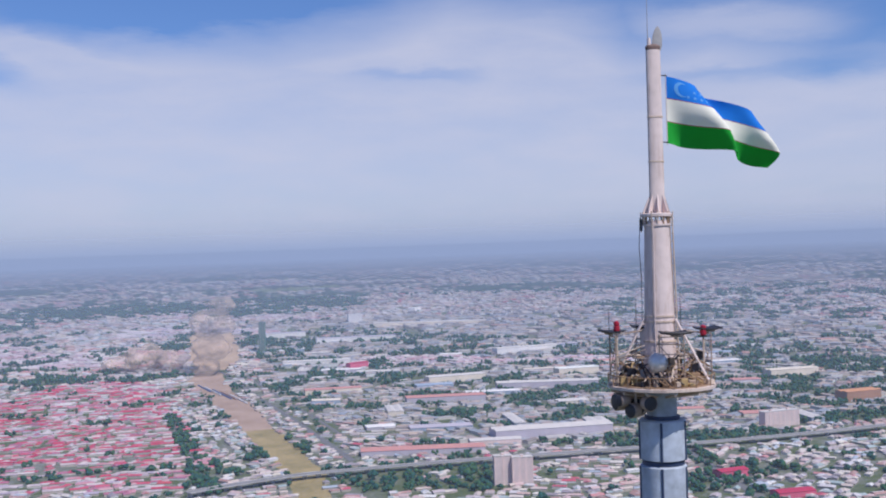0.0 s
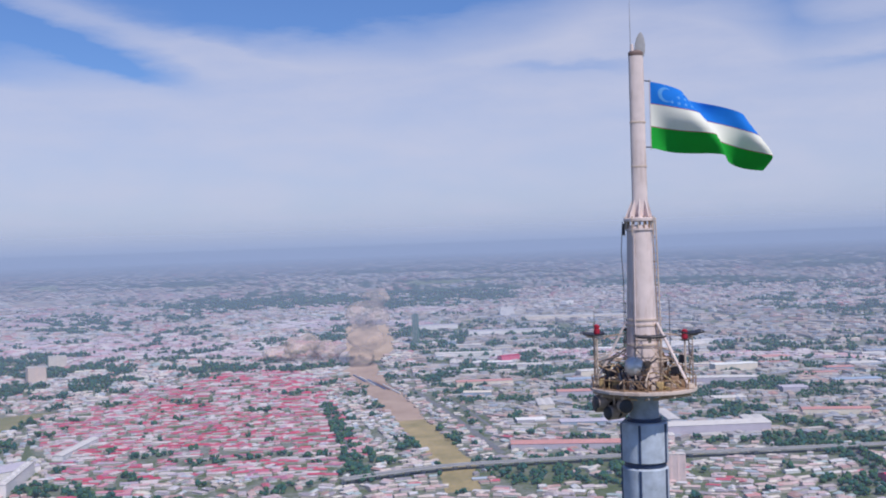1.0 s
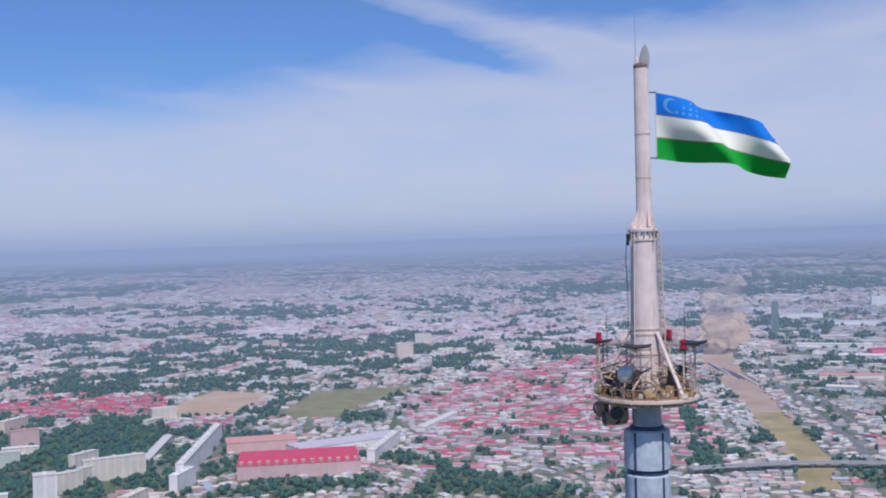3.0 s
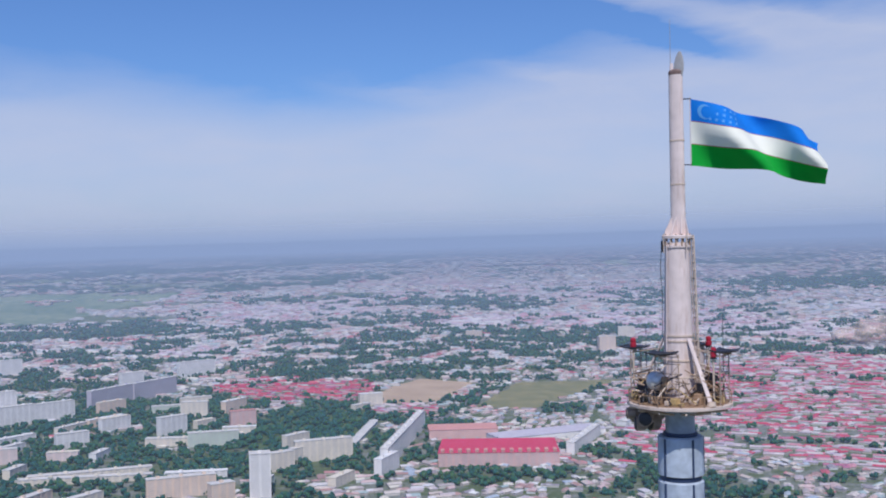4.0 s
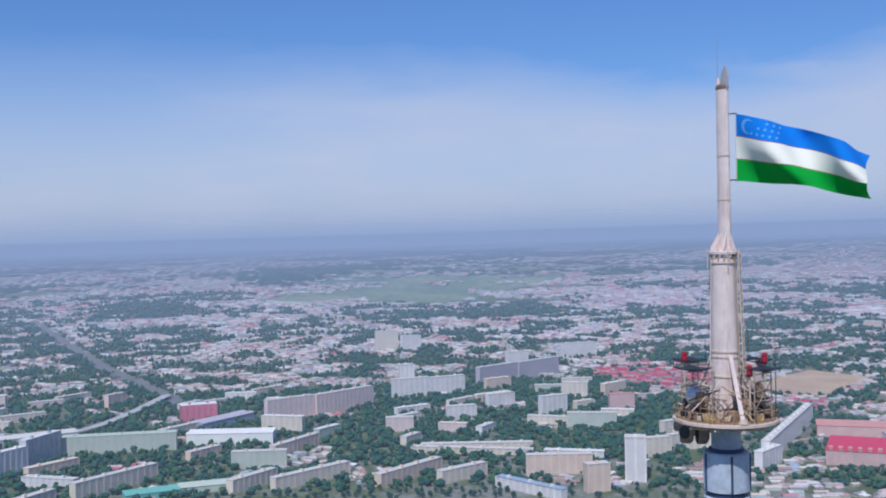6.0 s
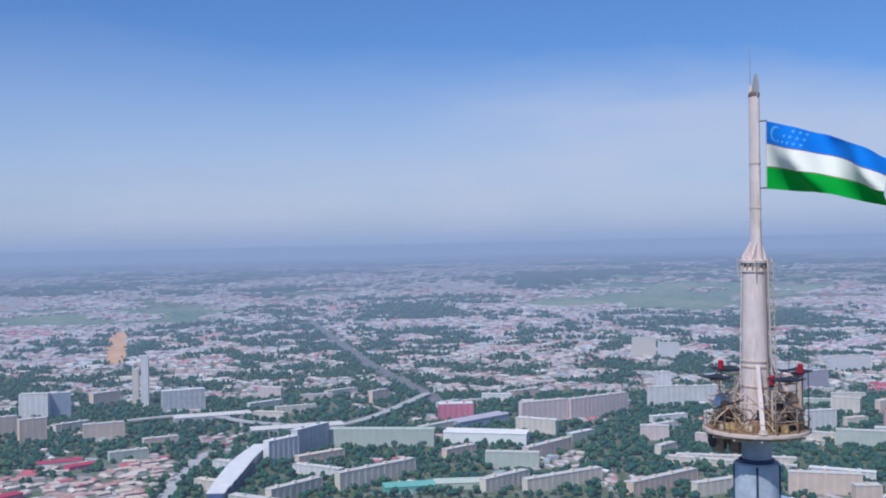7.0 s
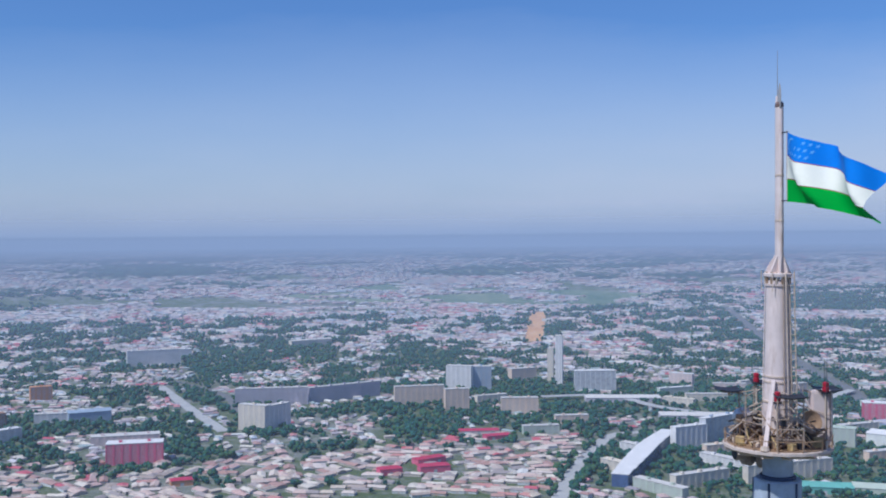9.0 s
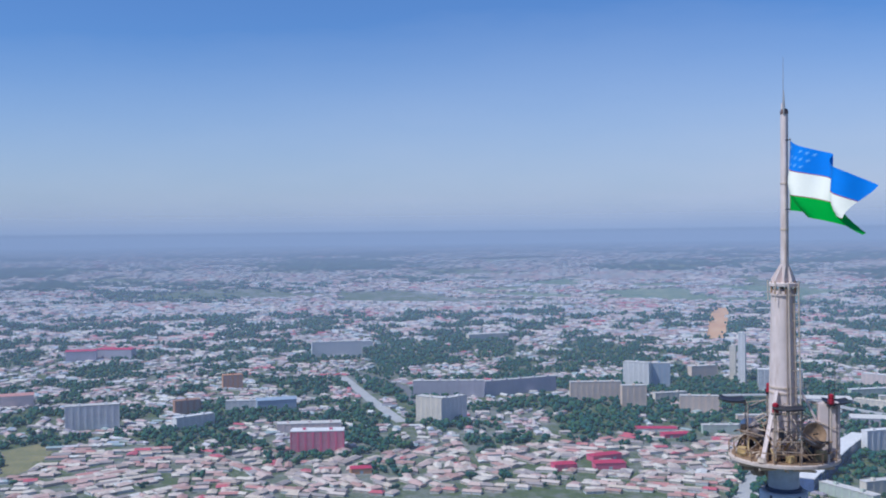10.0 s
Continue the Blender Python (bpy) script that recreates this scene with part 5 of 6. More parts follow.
# columns, of slightly oval section
OVAL = Matrix.Rotation(radians(-30), 4, "Z") @ Matrix.Diagonal((1.0, 0.88, 1.0, 1)) @ Matrix.Rotation(radians(30), 4, "Z")


def oval(bm):
    bmesh.ops.transform(bm, verts=bm.verts, matrix=OVAL)
    return bm


part("column", oval(lathe(bmesh.new(), [(0.68, DECK - 0.2), (0.66, DECK + 1.5), (0.61, DECK + 2.6), (0.545, COLLAR - 2.0), (0.51, COLLAR - 0.25)], 40)), stained_paint, mast, "white painted lower column with rust streaks", True)
for z, r0 in ((DECK + 1.7, 0.69), (DECK + 2.5, 0.645), (DECK + 2.72, 0.64)):
    part("clamp", oval(lathe(bmesh.new(), [(r0 - 0.12, z), (r0, z + 0.01), (r0, z + 0.08), (r0 - 0.12, z + 0.09)], 40)), cream_steel, mast)
part("collar", oval(lathe(bmesh.new(), [(0.46, COLLAR - 0.1), (0.63, COLLAR - 0.09), (0.64, COLLAR + 0.02), (0.60, COLLAR + 0.05), (0.40, COLLAR + 0.06)], 40)), paint, mast, "white flange ring round the column head", False)
part("lower_ring", oval(lathe(bmesh.new(), [(0.48, COLLAR - 0.48), (0.575, COLLAR - 0.47), (0.575, COLLAR - 0.38), (0.48, COLLAR - 0.37)], 40)), stained_paint, mast)
for k in range(14):
    a = 2 * math.pi * k / 14
    p = OVAL @ Vector((0.56 * math.cos(a), 0.56 * math.sin(a), 0))
    part("bolt", tube(bmesh.new(), (p.x, p.y, COLLAR - 0.40), (p.x, p.y, COLLAR + 0.10), 0.032, seg=6), rust if k % 3 else cream_steel, mast)
for k in range(4):
    a = 2 * math.pi * k / 4 + 0.5
    part("guard_post", tube(bmesh.new(), (0.66 * math.cos(a), 0.66 * math.sin(a), COLLAR - 0.7), (0.68 * math.cos(a), 0.68 * math.sin(a), COLLAR + 0.12), 0.02, seg=6), cream_steel, mast)
FLAT = Matrix.Translation((0.08, 0.01, 0)) @ Matrix.Rotation(radians(-28), 4, "Z") @ Matrix.Diagonal((1.06, 0.52, 1.0, 1)) @ Matrix.Rotation(radians(28), 4, "Z")


def flattened(bm):
    bmesh.ops.transform(bm, verts=bm.verts, matrix=FLAT)
    return bm


part("pole", flattened(lathe(bmesh.new(), [(0.305, COLLAR + 0.05), (0.295, COLLAR + 3.2), (0.285, TIP - 0.4), (0.28, TIP - 0.28)], 36)), stained_paint, mast, "slim white top pole of oval section", True)
for z in (COLLAR + 2.15, COLLAR + 4.0):
    part("joint", flattened(lathe(bmesh.new(), [(0.28, z), (0.32, z + 0.01), (0.32, z + 0.07), (0.28, z + 0.08)], 36)), cream_steel, mast)
for k in range(8):
    a = 2 * math.pi * k / 8 + 0.2
    d, t = Vector((math.cos(a), math.sin(a), 0)), Vector((-math.sin(a), math.cos(a), 0)) * 0.022
    low, mid, high = FLAT @ (d * 0.27), OVAL @ (d * 0.55), FLAT @ (d * 0.29)
    rim = [(low.x, low.y, COLLAR + 0.06), (mid.x, mid.y, COLLAR + 0.06), (mid.x * 0.95, mid.y * 0.95, COLLAR + 0.22), (high.x, high.y, COLLAR + 0.82), (low.x, low.y, COLLAR + 0.82)]
    bm = bmesh.new()
    sides = [[bm.verts.new(Vector(q) + t * sgn) for q in rim] for sgn in (-1, 1)]
    bm.faces.new(sides[0]), bm.faces.new(sides[1][::-1])
    for i in range(5):
        bm.faces.new((sides[0][i], sides[0][(i + 1) % 5], sides[1][(i + 1) % 5], sides[1][i]))
    part("gusset", bm, paint, mast)
part("cap", flattened(lathe(bmesh.new(), [(0.27, TIP - 0.34), (0.30, TIP - 0.31), (0.305, TIP - 0.2), (0.26, TIP - 0.14), (0.2, TIP - 0.1)], 30)), cap_brown, mast, "rusty ring below the tip")
part("lamp_socket", tube(bmesh.new(), (-0.08, 0.07, TIP - 0.14), (-0.08, 0.07, TIP + 0.16), 0.09, 0.07, 10), paint, mast)
bm = lathe(bmesh.new(), [(0.20, -0.12), (0.24, 0.1), (0.235, 0.36), (0.18, 0.62), (0.10, 0.8), (0.03, 0.88)], 28)
bmesh.ops.transform(bm, verts=bm.verts, matrix=pose(0.19, -0.10, TIP - 0.24, 0, 4, -28) @ Matrix.Diagonal((0.92, 0.17, 1.0, 1)))
part("hood", bm, hood_grey, mast, "grey rounded hood on the tip", True)
part("lightning_rod", tube(bmesh.new(), (-0.12, 0.1, TIP - 0.1), (-0.12, 0.1, TIP + 2.05), 0.02, 0.008, 6), hood_grey, mast, "thin lightning rod")
part("cable", tube(bmesh.new(), (-0.20, 0.14, COLLAR + 0.6), (-0.185, 0.14, TIP - 0.3), 0.016, seg=8), dark_steel, mast, "dark cable run")
part("cable", sweep(bmesh.new(), [(-0.62, 0.36, DECK + 2.5), (-0.60, 0.36, DECK + 4.4), (-0.66, 0.38, DECK + 5.6), (-0.58, 0.36, COLLAR - 0.1)], 0.016), dark_steel, mast, "dark hanging cable")
bm = boxes((-0.05, -0.06, -0.26, 0.05, 0.06, 0.22))
bmesh.ops.transform(bm, verts=bm.verts, matrix=pose(-0.56, 0.34, COLLAR - 0.4, 0, 0, 150))
part("junction_box", bm, dark_steel, mast, "small dark junction box")
for a, r0, wide, stuff in ((-20, 0.01, 0.026, drab_steel), (20, 0.0, 0.026, cream_steel), (26, 0.0, 0.022, hood_grey), (-148, 0.0, 0.022, paint)):
    c, q = math.cos(radians(a)), math.sin(radians(a))
    lo, hi = OVAL @ Vector((c * (0.69 + r0), q * (0.69 + r0), DECK + 0.1)), OVAL @ Vector((c * (0.56 + r0), q * (0.56 + r0), COLLAR - 0.2))
    part("cable", sweep(bmesh.new(), [lo, OVAL @ Vector((c * (0.67 + r0), q * (0.67 + r0), DECK + 2.6)), hi], wide), stuff, mast)


def ladder(a0, r_low, r_high, z0, z1, w=0.36):
    """A ladder up the column at the bearing a0."""
    rad, tan = Vector((math.cos(a0), math.sin(a0), 0)), Vector((-math.sin(a0), math.cos(a0), 0))
    rails = bmesh.new()
    for sgn in (-1, 1):
        tube(rails, rad * r_low + tan * sgn * w / 2 + Vector((0, 0, z0)), rad * r_high + tan * sgn * w / 2 + Vector((0, 0, z1)), 0.03, seg=6)
    steps = part("ladder", rails, cream_steel, mast, "narrow steel ladder")
    n = int((z1 - z0) / 0.32)
    for k in range(n):
        u = (k + 0.5) / n
        c = rad * (r_low + (r_high - r_low) * u) + Vector((0, 0, z0 + (z1 - z0) * u))
        part("rung", tube(bmesh.new(), c - tan * w / 2, c + tan * w / 2, 0.018, seg=5), cream_steel, steps)
        if k % 5 == 0:
            part("ladder_clip", tube(bmesh.new(), c, c - rad * 0.14, 0.025, seg=5), dark_steel, steps)


ladder(radians(1), 0.86, 0.67, DECK, COLLAR + 0.05, 0.46)
# struts
for q in (-58, 50, 149):
    a = radians(q)
    tan = Vector((-math.sin(a), math.cos(a), 0)) * 0.11
    p, t = Vector((2.0 * math.cos(a), 2.0 * math.sin(a), DECK + 0.03)), Vector((0.66 * math.cos(a), 0.66 * math.sin(a), DECK + 2.65))
    for sgn in (-1, 1):
        part("strut", tube(bmesh.new(), p + tan * sgn * 0.5, t + tan * sgn * 0.5, 0.045, 0.04, 8), paint, mast, "slanting white strut")
    out = Vector((math.cos(a), math.sin(a), 0.4)).normalized() * 0.025
    bm = bmesh.new()
    vs = [bm.verts.new(q + tan * sgn * 0.48 + out * lay) for lay in (-1, 1) for q, sgn in ((p, -1), (p, 1), (t, 1), (t, -1))]
    for f in ((3, 2, 1, 0), (4, 5, 6, 7), (0, 1, 5, 4), (1, 2, 6, 5), (2, 3, 7, 6), (3, 0, 4, 7)):
        bm.faces.new([vs[i] for i in f])
    part("strut_web", bm, stained_paint, mast)
    part("strut_foot", tube(bmesh.new(), p, p + Vector((0, 0, 0.16)), 0.2, 0.16, 10), cream_steel, mast)
    tie = tube(bmesh.new(), (1.45 * math.cos(a), 1.45 * math.sin(a), DECK + 1.2), (0.72 * math.cos(a), 0.72 * math.sin(a), DECK + 1.15), 0.045, seg=6)
    part("tie", tie, cream_steel, mast)
# low railing round the deck
for k in range(14):
    a = 2 * math.pi * (k + 0.3) / 14
    part("rail_post", tube(bmesh.new(), (2.13 * math.cos(a), 2.13 * math.sin(a), DECK), (2.15 * math.cos(a), 2.15 * math.sin(a), DECK + 0.45), 0.025, seg=6), rust, mast)
part("rail", ring(bmesh.new(), 2.14, DECK + 0.42, 0.02), rust, mast)
part("inner_rail", ring(bmesh.new(), 1.15, DECK + 1.1, 0.03, 30), cream_steel, mast)
# lattice racks on four sides that carry the dark trays
for q, reach in ((-30, 1.98), (62, 1.98), (150, 1.98), (243, 1.45)):
    rad, tan = Vector((math.cos(radians(q)), math.sin(radians(q)), 0)), Vector((-math.sin(radians(q)), math.cos(radians(q)), 0))
    foot = rad * reach + Vector((0, 0, DECK))
    for sgn in (-1, 1):
        part("frame_post", tube(bmesh.new(), foot + tan * sgn * 0.52, foot + tan * sgn * 0.5 + Vector((0, 0, 2.12)), 0.026, seg=6), drab_steel, mast)
        part("stay", tube(bmesh.new(), foot + tan * sgn * 0.5 + Vector((0, 0, 2.0)), rad * 0.72 + Vector((0, 0, DECK + 2.2)), 0.022, seg=6), drab_steel, mast)
        part("stay", tube(bmesh.new(), foot + tan * sgn * 0.5 + Vector((0, 0, 1.2)), rad * 0.72 + tan * sgn * 0.3 + Vector((0, 0, DECK + 1.6)), 0.02, seg=6), cream_steel, mast)
    part("outrigger", tube(bmesh.new(), foot + Vector((0, 0, 2.06)), rad * 2.3 + Vector((0, 0, DECK + 2.1)), 0.035, seg=6), drab_steel, mast)
    for z in (0.5, 0.9, 1.3, 1.7, 2.0):
        part("crossbar", tube(bmesh.new(), foot - tan * 0.56 + Vector((0, 0, z)), foot + tan * 0.56 + Vector((0, 0, z)), 0.02, seg=6), drab_steel, mast)
    for sgn in (-1, 1):
        part("brace", tube(bmesh.new(), foot - tan * sgn * 0.54 + Vector((0, 0, 0.5)), foot + tan * sgn * 0.58 + Vector((0, 0, 1.75)), 0.018, seg=6), drab_steel, mast)
# equipment boxes and feeder loops on the deck
gold = surface("yellowed_steel", (0.46, 0.32, 0.15), 0.6, vary=0.35, grain=5.0, coarse=1.0, bump=0.2)
g = np.random.default_rng(8)
for k in range(52):
    a, r0, h = g.uniform(0, 6.28), g.uniform(0.95, 1.9), g.uniform(0.12, 0.5)
    wx, wy = g.uniform(0.07, 0.22), g.uniform(0.06, 0.16)
    bm = boxes((-wx, -wy, 0.03, wx, wy, h))
    bmesh.ops.bevel(bm, geom=bm.edges[:], offset=0.02, segments=1, affect="EDGES")
    bmesh.ops.transform(bm, verts=bm.verts, matrix=pose(r0 * math.cos(a), r0 * math.sin(a), DECK, 0, 0, g.uniform(0, 180)))
    part("equipment_box", bm, (rust, gold, dark_steel, cream_steel, rust, rust)[k % 6], mast)
for k in range(22):
    a, c = g.uniform(0, 6.28), g.uniform(0.4, 1.4)
    top = g.uniform(0.3, 1.0)
    bm = sweep(bmesh.new(), [((0.8 + 1.1 * u) * math.cos(a + c * u), (0.8 + 1.1 * u) * math.sin(a + c * u), DECK + 0.1 + top * math.sin(math.pi * u)) for u in np.linspace(0, 1, 9)], 0.028)
    part("feeder_cable", bm, (dark_steel, rust, gold)[k % 3], mast)
for k in range(46):
    a, z0 = g.uniform(0, 6.28), g.uniform(0.15, 1.5)
    p = Vector((1.1 * math.cos(a), 1.1 * math.sin(a), DECK + z0))
    c = a + g.uniform(-0.7, 0.7)
    part("pipe", tube(bmesh.new(), p, Vector((1.95 * math.cos(c), 1.95 * math.sin(c), DECK + g.uniform(0.15, 1.4))), (0.022, 0.035)[k % 2], seg=6), (cream_steel, rust, dark_steel, drab_steel, rust)[k % 5], mast)
for k in range(13):
    a, r0, z0 = g.uniform(0, 6.28), g.uniform(1.1, 1.9), g.uniform(0.5, 1.15)
    bm = boxes((-0.15, -0.1, -0.16, 0.15, 0.1, 0.16))
    bmesh.ops.transform(bm, verts=bm.verts, matrix=pose(r0 * math.cos(a), r0 * math.sin(a), DECK + z0, 0, 0, math.degrees(a)))
    tube(bm, (r0 * math.cos(a), r0 * math.sin(a), DECK), (r0 * math.cos(a), r0 * math.sin(a), DECK + z0), 0.03, seg=6)
    part("aerial_box", bm, (dark_steel, rust, hood_grey, dark_steel)[k % 4], mast)

# things fixed to the platform
def ring_around(r0, x):
    """A thin hoop that stands upright across the x axis."""
    bm = ring(bmesh.new(), r0, 0, 0.025, 24)
    bmesh.ops.transform(bm, verts=bm.verts, matrix=Matrix.Translation((x, 0, 0)) @ Matrix.Rotation(radians(90), 4, "Y"))
    return bm


for x, y, h in ((-1.85, 0.58, 2.44), (1.24, -1.22, 2.18), (1.42, 1.20, 2.42)):
    b = thing("beacon", pose(AX + x, AY + y, DECK + 0.03), "red obstruction beacon on a thin post at the platform edge", "beacon light", "beacons on the platform")
    part("post", tube(bmesh.new(), (0, 0, 0), (0, 0, h - 0.3), 0.04, seg=8), cream_steel, b)
    part("bracket", boxes((-0.12, -0.12, h - 0.32, 0.12, 0.12, h - 0.27)), dark_steel, b)
    part("lamp", lathe(bmesh.new(), [(0.09, h - 0.27), (0.13, h - 0.22), (0.13, h - 0.06), (0.09, h - 0.03), (0.12, h), (0.12, h + 0.12), (0.04, h + 0.16)], 18), red_lamp, b, "red glass lamp", True)
for q in (-30, 62, 150, 243):
    f = thing("tray_aerial", pose(AX + 2.0 * math.cos(radians(q)), AY + 2.0 * math.sin(radians(q)), DECK + 2.1, 0, 0, q), "dark shallow tray aerial held over the platform edge", "aerial", "tray aerials round the platform")
    bm = bmesh.new()
    low, high = [], []
    for i in range(5):
        for k in range(5):
            u, v = -1 + i / 2, -1 + k / 2
            z = 0.12 * (u * u + v * v) / 2
            low.append(bm.verts.new((u * 0.45, v * 0.56, z)))
            high.append(bm.verts.new((u * 0.45, v * 0.56, z + 0.06)))
    for i in range(4):
        for k in range(4):
            n = i * 5 + k
            bm.faces.new((high[n], high[n + 5], high[n + 6], high[n + 1]))
            bm.faces.new((low[n], low[n + 1], low[n + 6], low[n + 5]))
    edge_ids = [0, 1, 2, 3, 4, 9, 14, 19, 24, 23, 22, 21, 20, 15, 10, 5]
    for p, n in zip(edge_ids, edge_ids[1:] + edge_ids[:1]):
        bm.faces.new((low[p], low[n], high[n], high[p]))
    part("tray", bm, dark_steel, f)
    part("rim", sweep(bmesh.new(), [(0.46, -0.58, 0.16), (0.56, 0, 0.12), (0.46, 0.58, 0.16)], 0.025), dark_steel, f)
    part("stem", tube(bmesh.new(), (0, 0, 0.02), (0, 0, -0.15), 0.06, seg=8), cream_steel, f)
cab = thing("equipment_cabinet", pose(AX + 0.85, AY + 1.5, DECK + 0.03, 0, 0, 60), "white upright equipment cabinet on the platform", "cabinet")
bm = boxes((-0.42, -0.3, 0.12, 0.42, 0.3, 2.15))
bmesh.ops.bevel(bm, geom=bm.edges[:], offset=0.04, segments=2, affect="EDGES")
part("body", bm, paint, cab)
for u in (-0.35, 0.35):
    part("foot", boxes((u - 0.05, -0.25, 0, u + 0.05, 0.25, 0.12)), dark_steel, cab)
part("door", boxes((-0.36, -0.325, 0.2, 0.36, -0.302, 2.05)), paint, cab)
dish = thing("mesh_dish", pose(AX + 1.15, AY + 0.55, DECK + 0.03, 0, 0, -15), "brown mesh dish aerial on a short post", "dish aerial")
part("post", tube(bmesh.new(), (0, 0, 0), (0, 0, 0.9), 0.05, seg=8), dark_steel, dish)
bm = lathe(bmesh.new(), [(0.08, 0.0), (0.28, 0.06), (0.45, 0.17), (0.47, 0.17), (0.28, 0.03), (0.06, -0.03)], 28)
bmesh.ops.transform(bm, verts=bm.verts, matrix=pose(0.05, 0, 0.95, 0, 75, 0))
part("reflector", bm, rust, dish)
part("feed", tube(bmesh.new(), (0.1, 0, 0.97), (0.5, 0, 1.08), 0.03, seg=6), dark_steel, dish)
ball = thing("radome_ball", pose(AX - 1.06, AY - 0.92, DECK + 0.03), "silver radome ball on a short stand", "radome")
bm = bmesh.new()
bmesh.ops.create_uvsphere(bm, u_segments=32, v_segments=18, radius=0.41, matrix=Matrix.Translation((0, 0, 0.93)))
part("ball", bm, silver, ball, smooth=True)
part("stand", lathe(bmesh.new(), [(0.22, 0), (0.2, 0.3), (0.14, 0.6)], 16), dark_steel, ball)
for x, y, z, r0, q in ((-1.72, 0.62, 0.66, 0.36, 165), (-1.05, 0.30, 0.90, 0.40, 205), (-1.45, -0.70, 0.62, 0.30, 250), (-0.75, 1.2, 0.7, 0.3, 120), (-1.62, -0.08, 0.95, 0.3, 185), (-1.95, 0.15, 0.55, 0.24, 175)):
    d = thing("microwave_drum", pose(AX + x, AY + y, DECK - z, 0, 0, q), "dark drum aerial hung below the platform", "drum aerial", "drum aerials below the platform")
    bm = lathe(bmesh.new(), [(r0 * 0.6, -0.25), (r0, -0.12), (r0, 0.22), (r0 * 0.92, 0.25)], 28)
    bmesh.ops.transform(bm, verts=bm.verts, matrix=Matrix.Rotation(radians(90), 4, "Y"))
    part("drum", bm, drab_steel, d)
    part("rim", ring_around(r0 * 0.97, 0.2), drab_steel, d)
    bm = lathe(bmesh.new(), [(r0 * 0.93, 0.0), (r0 * 0.8, 0.03), (0.1, 0.05)], 28)
    bmesh.ops.transform(bm, verts=bm.verts, matrix=Matrix.Translation((0.25, 0, 0)) @ Matrix.Rotation(radians(90), 4, "Y"))
    part("cover", bm, dark_steel, d, "dark drum cover")
    part("hanger", tube(bmesh.new(), (-0.1, 0, 0), (-0.1, 0, z - 0.2), 0.05, seg=8), cream_steel, d)
for x, y, h in ((0.6, 2.0, 3.4), (1.95, 0.7, 3.6), (-1.2, 1.75, 3.1)):
    rod = thing("whip_aerial", pose(AX + x, AY + y, DECK), "thin upright whip aerial at the railing", "aerial", "whip aerials")
    part("rod", tube(bmesh.new(), (0, 0, 0), (0, 0, h), 0.025, 0.012, 6), dark_steel, rod)
    part("base", tube(bmesh.new(), (0, 0, 0.0), (0, 0, 0.35), 0.05, seg=8), cream_steel, rod)

# ---------------- the flag ----------------
FLY, HOIST, FLAG_TOP = 6.3, 2.8, 366.95
WIND = radians(0)
flag = thing("flag", pose(AX + 0.66, AY - 0.12, FLAG_TOP, 0, 0, math.degrees(WIND)), "waving flag with blue, white and green bands", "flag")


ROWS = 12
SWEEP = []
for row in range(ROWS + 1):
    xs, ys = [0.0], [0.0]
    for q in range(1, 121):
        u = q / 120
        h = radians(-18 + 22 * u) + (0.86 * math.sin(u * 10.5 - 1.3 - 4.2 * row / ROWS) + 0.24 * math.sin(u * 23 + 0.6 - 6.5 * row / ROWS)) * min(1, 0.35 + 2.4 * u)
        xs.append(xs[-1] + FLY / 120 * math.cos(h))
        ys.append(ys[-1] + FLY / 120 * math.sin(h))
    SWEEP.append((xs, ys))


def cloth(u, v):
    """A point of the cloth: u from hoist to fly, v from the top edge down, both 0 to 1."""
    u, v = min(max(u, 0), 1), min(max(v, 0), 1)
    r0 = min(int(v * ROWS), ROWS - 1)
    f = v * ROWS - r0
    (xa, ya), (xb, yb) = ((float(np.interp(u * 120, range(121), SWEEP[r][0])), float(np.interp(u * 120, range(121), SWEEP[r][1]))) for r in (r0, r0 + 1))
    drop = 1.9 * u ** 1.12 + 0.12 * math.sin(u * 7 + 0.4) * u
    z = -drop - v * HOIST * (1 - 0.36 * u) - 0.10 * math.sin(u * 9 + 1) * u * v
    return Vector((xa + (xb - xa) * f, ya + (yb - ya) * f, z))


def band(name, v0, v1, material, rows, label, cols=90, push=0.0):
    bm = bmesh.new()
    g = [[bm.verts.new(cloth(i / cols, v0 + (v1 - v0) * j / rows) + Vector((0, push, 0))) for i in range(cols + 1)] for j in range(rows + 1)]
    for j in range(rows):
        for i in range(cols):
            bm.faces.new((g[j][i], g[j + 1][i], g[j + 1][i + 1], g[j][i + 1]))
    ob = part(name, bm, material, flag, label, True)
    return ob


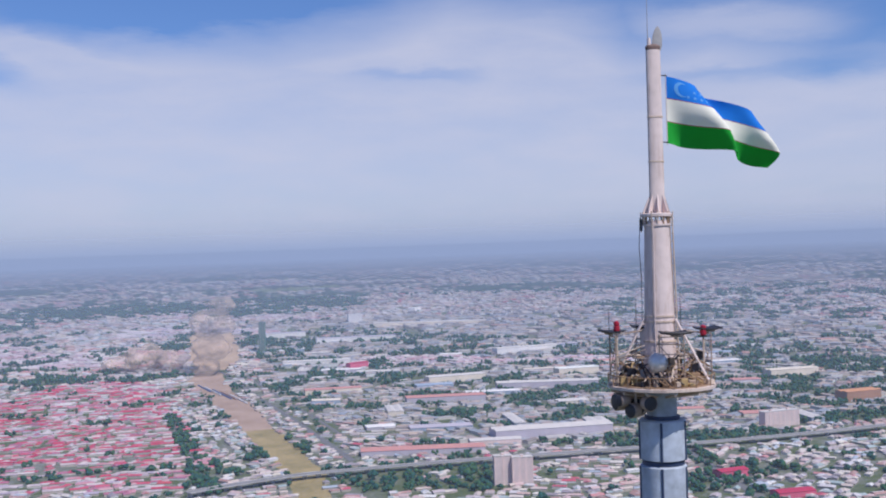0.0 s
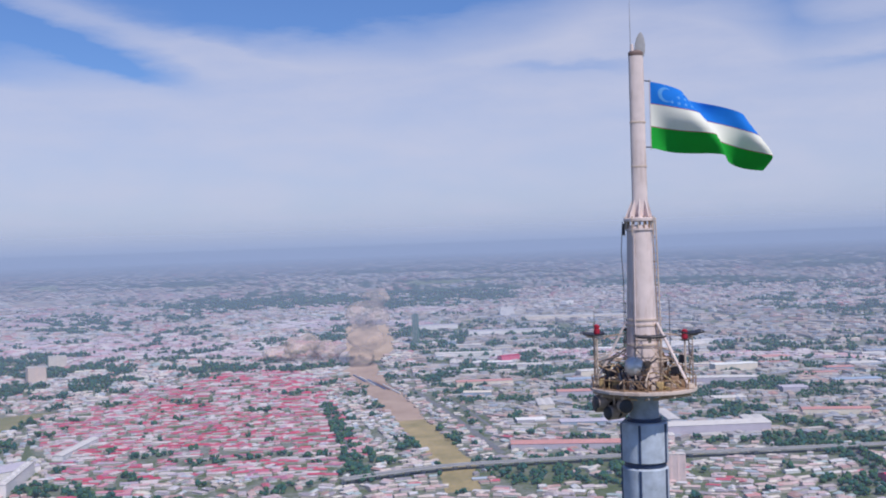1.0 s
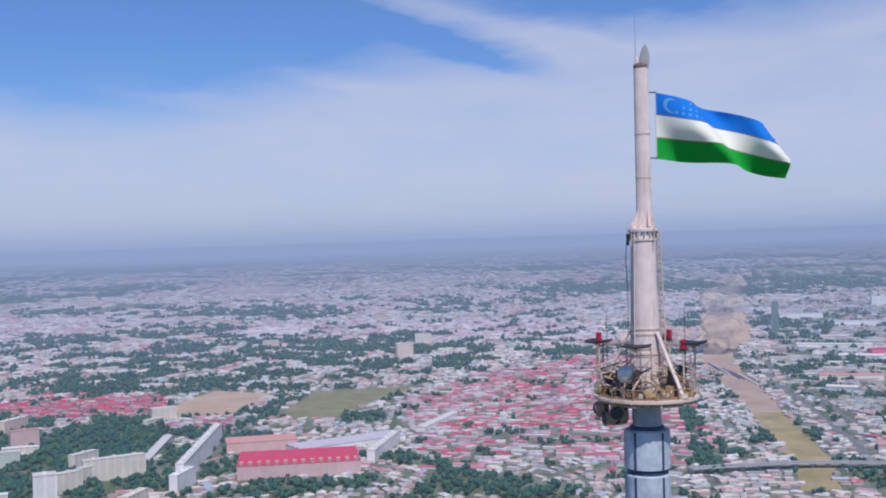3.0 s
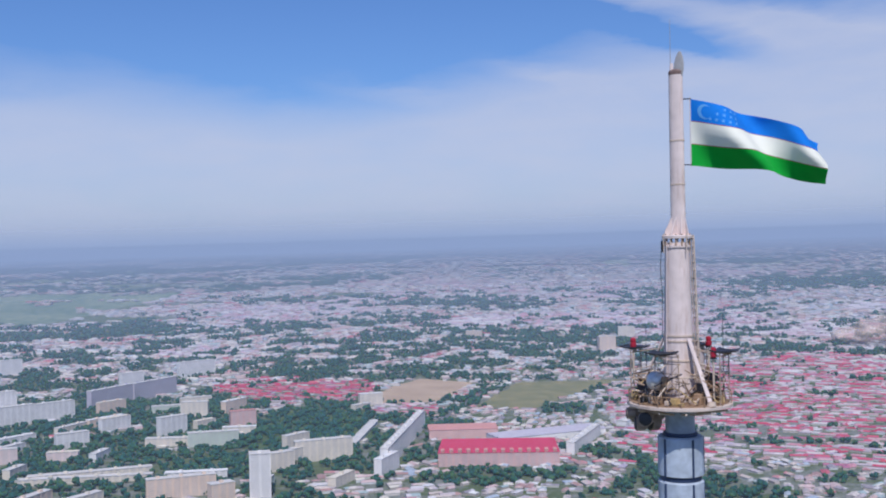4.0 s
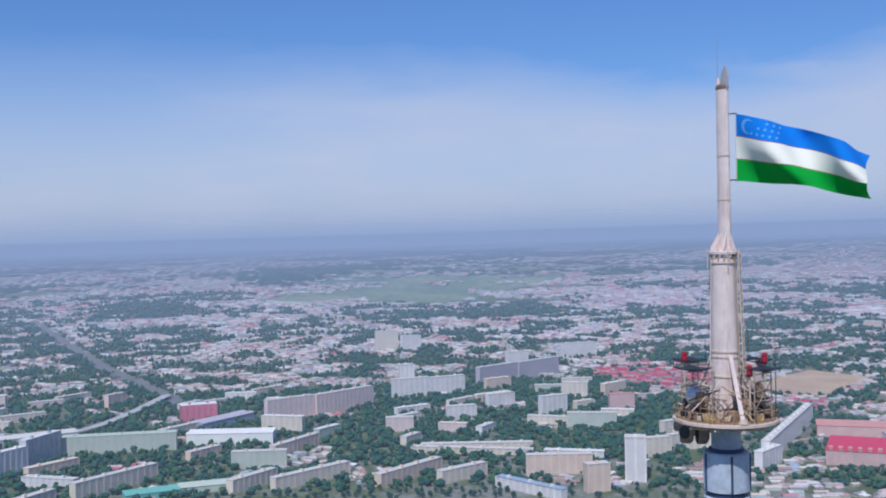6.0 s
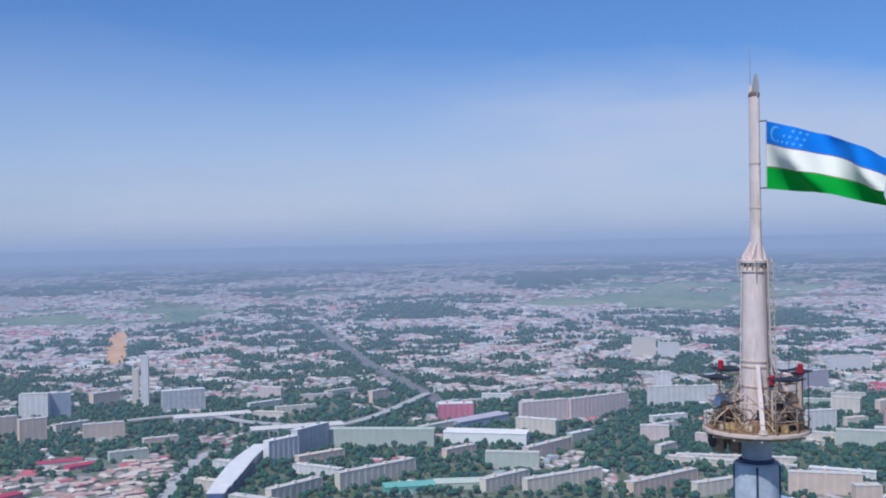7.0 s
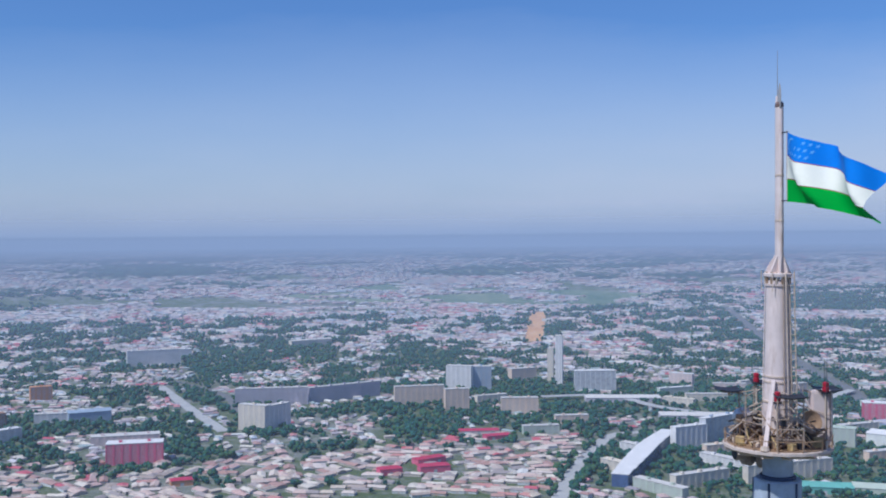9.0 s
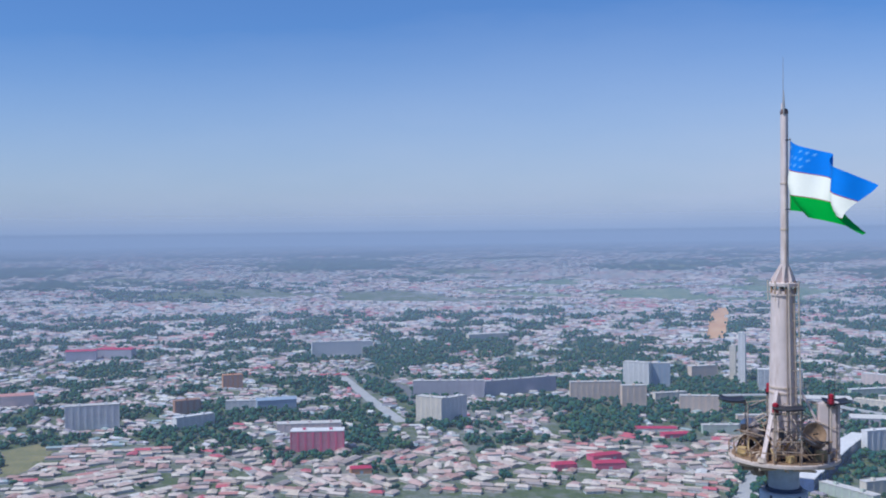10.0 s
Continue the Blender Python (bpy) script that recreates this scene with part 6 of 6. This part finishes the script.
blue = surface("blue_cloth", (0.002, 0.185, 0.68), 0.9, vary=0.12, grain=20, coarse=1, translucent=0.18)
white = surface("white_cloth", (0.86, 0.84, 0.74), 0.9, vary=0.06, grain=20, coarse=1, translucent=0.18)
greenc = surface("green_cloth", (0.003, 0.38, 0.035), 0.9, vary=0.12, grain=20, coarse=1, translucent=0.18)
faded = surface("faded_emblem", (0.12, 0.38, 0.78), 0.9, vary=0.12, grain=20, coarse=1, translucent=0.18)
redc = surface("red_cloth", (0.34, 0.03, 0.05), 0.6, vary=0.1, grain=20, translucent=0.3)
band("blue_band", 0.0, 0.324, blue, 10, "bright blue band")
band("red_line", 0.324, 0.335, redc, 1, "thin red line")
band("white_band", 0.335, 0.665, white, 10, "white band")
band("red_line", 0.665, 0.676, redc, 1, "thin red line")
band("green_band", 0.676, 1.0, greenc, 10, "bright green band")


def emblem(name, outline, label):
    """A small flat shape sewn on both faces of the cloth."""
    for push in (-0.012, 0.012):
        bm = bmesh.new()
        vs = [bm.verts.new(cloth(max(u, 0.001), v) + Vector((0, push, 0))) for u, v in outline]
        bm.faces.new(vs)
        bmesh.ops.triangulate(bm, faces=bm.faces[:])
        part(name, bm, faded, flag, label)


def disc(cu, cv, r0, n, r1=None):
    k = HOIST / FLY
    return [(cu + (r0 if r1 is None or i % 2 == 0 else r1) * k * math.sin(2 * math.pi * i / n), cv - (r0 if r1 is None or i % 2 == 0 else r1) * math.cos(2 * math.pi * i / n)) for i in range(n)]


k = HOIST / FLY
for push in (-0.012, 0.012):
    bm = bmesh.new()
    rim = []
    for t in np.linspace(0, 1, 19):
        a, c = radians(50 + 260 * t), radians(62 + 236 * t)
        rim.append([bm.verts.new(cloth(0.10 + r0 * k * math.cos(q) + o, 0.16 - r0 * math.sin(q)) + Vector((0, push, 0))) for r0, q, o in ((0.115, a, 0.0), (0.095, c, 0.016))])
    for p, q in zip(rim[:-1], rim[1:]):
        bm.faces.new((p[0], q[0], q[1], p[1]))
    part("crescent", bm, faded, flag, "faded pale blue crescent")
for row, cols in enumerate((3, 4, 5)):
    for c in range(cols):
        emblem("star", disc(0.32 - 0.045 * c, 0.065 + 0.095 * row, 0.034, 10, 0.014), "faded pale blue star")
part("halyard", tube(bmesh.new(), (-0.03, 0, 0.1), (-0.03, 0, -HOIST - 0.05), 0.015, seg=6), cream_steel, flag, "hoisting rope along the pole")
for z in (0.02, -HOIST + 0.05):
    part("toggle", tube(bmesh.new(), (-0.30, 0, z), (0.02, 0, z), 0.025, seg=6), dark_steel, flag)
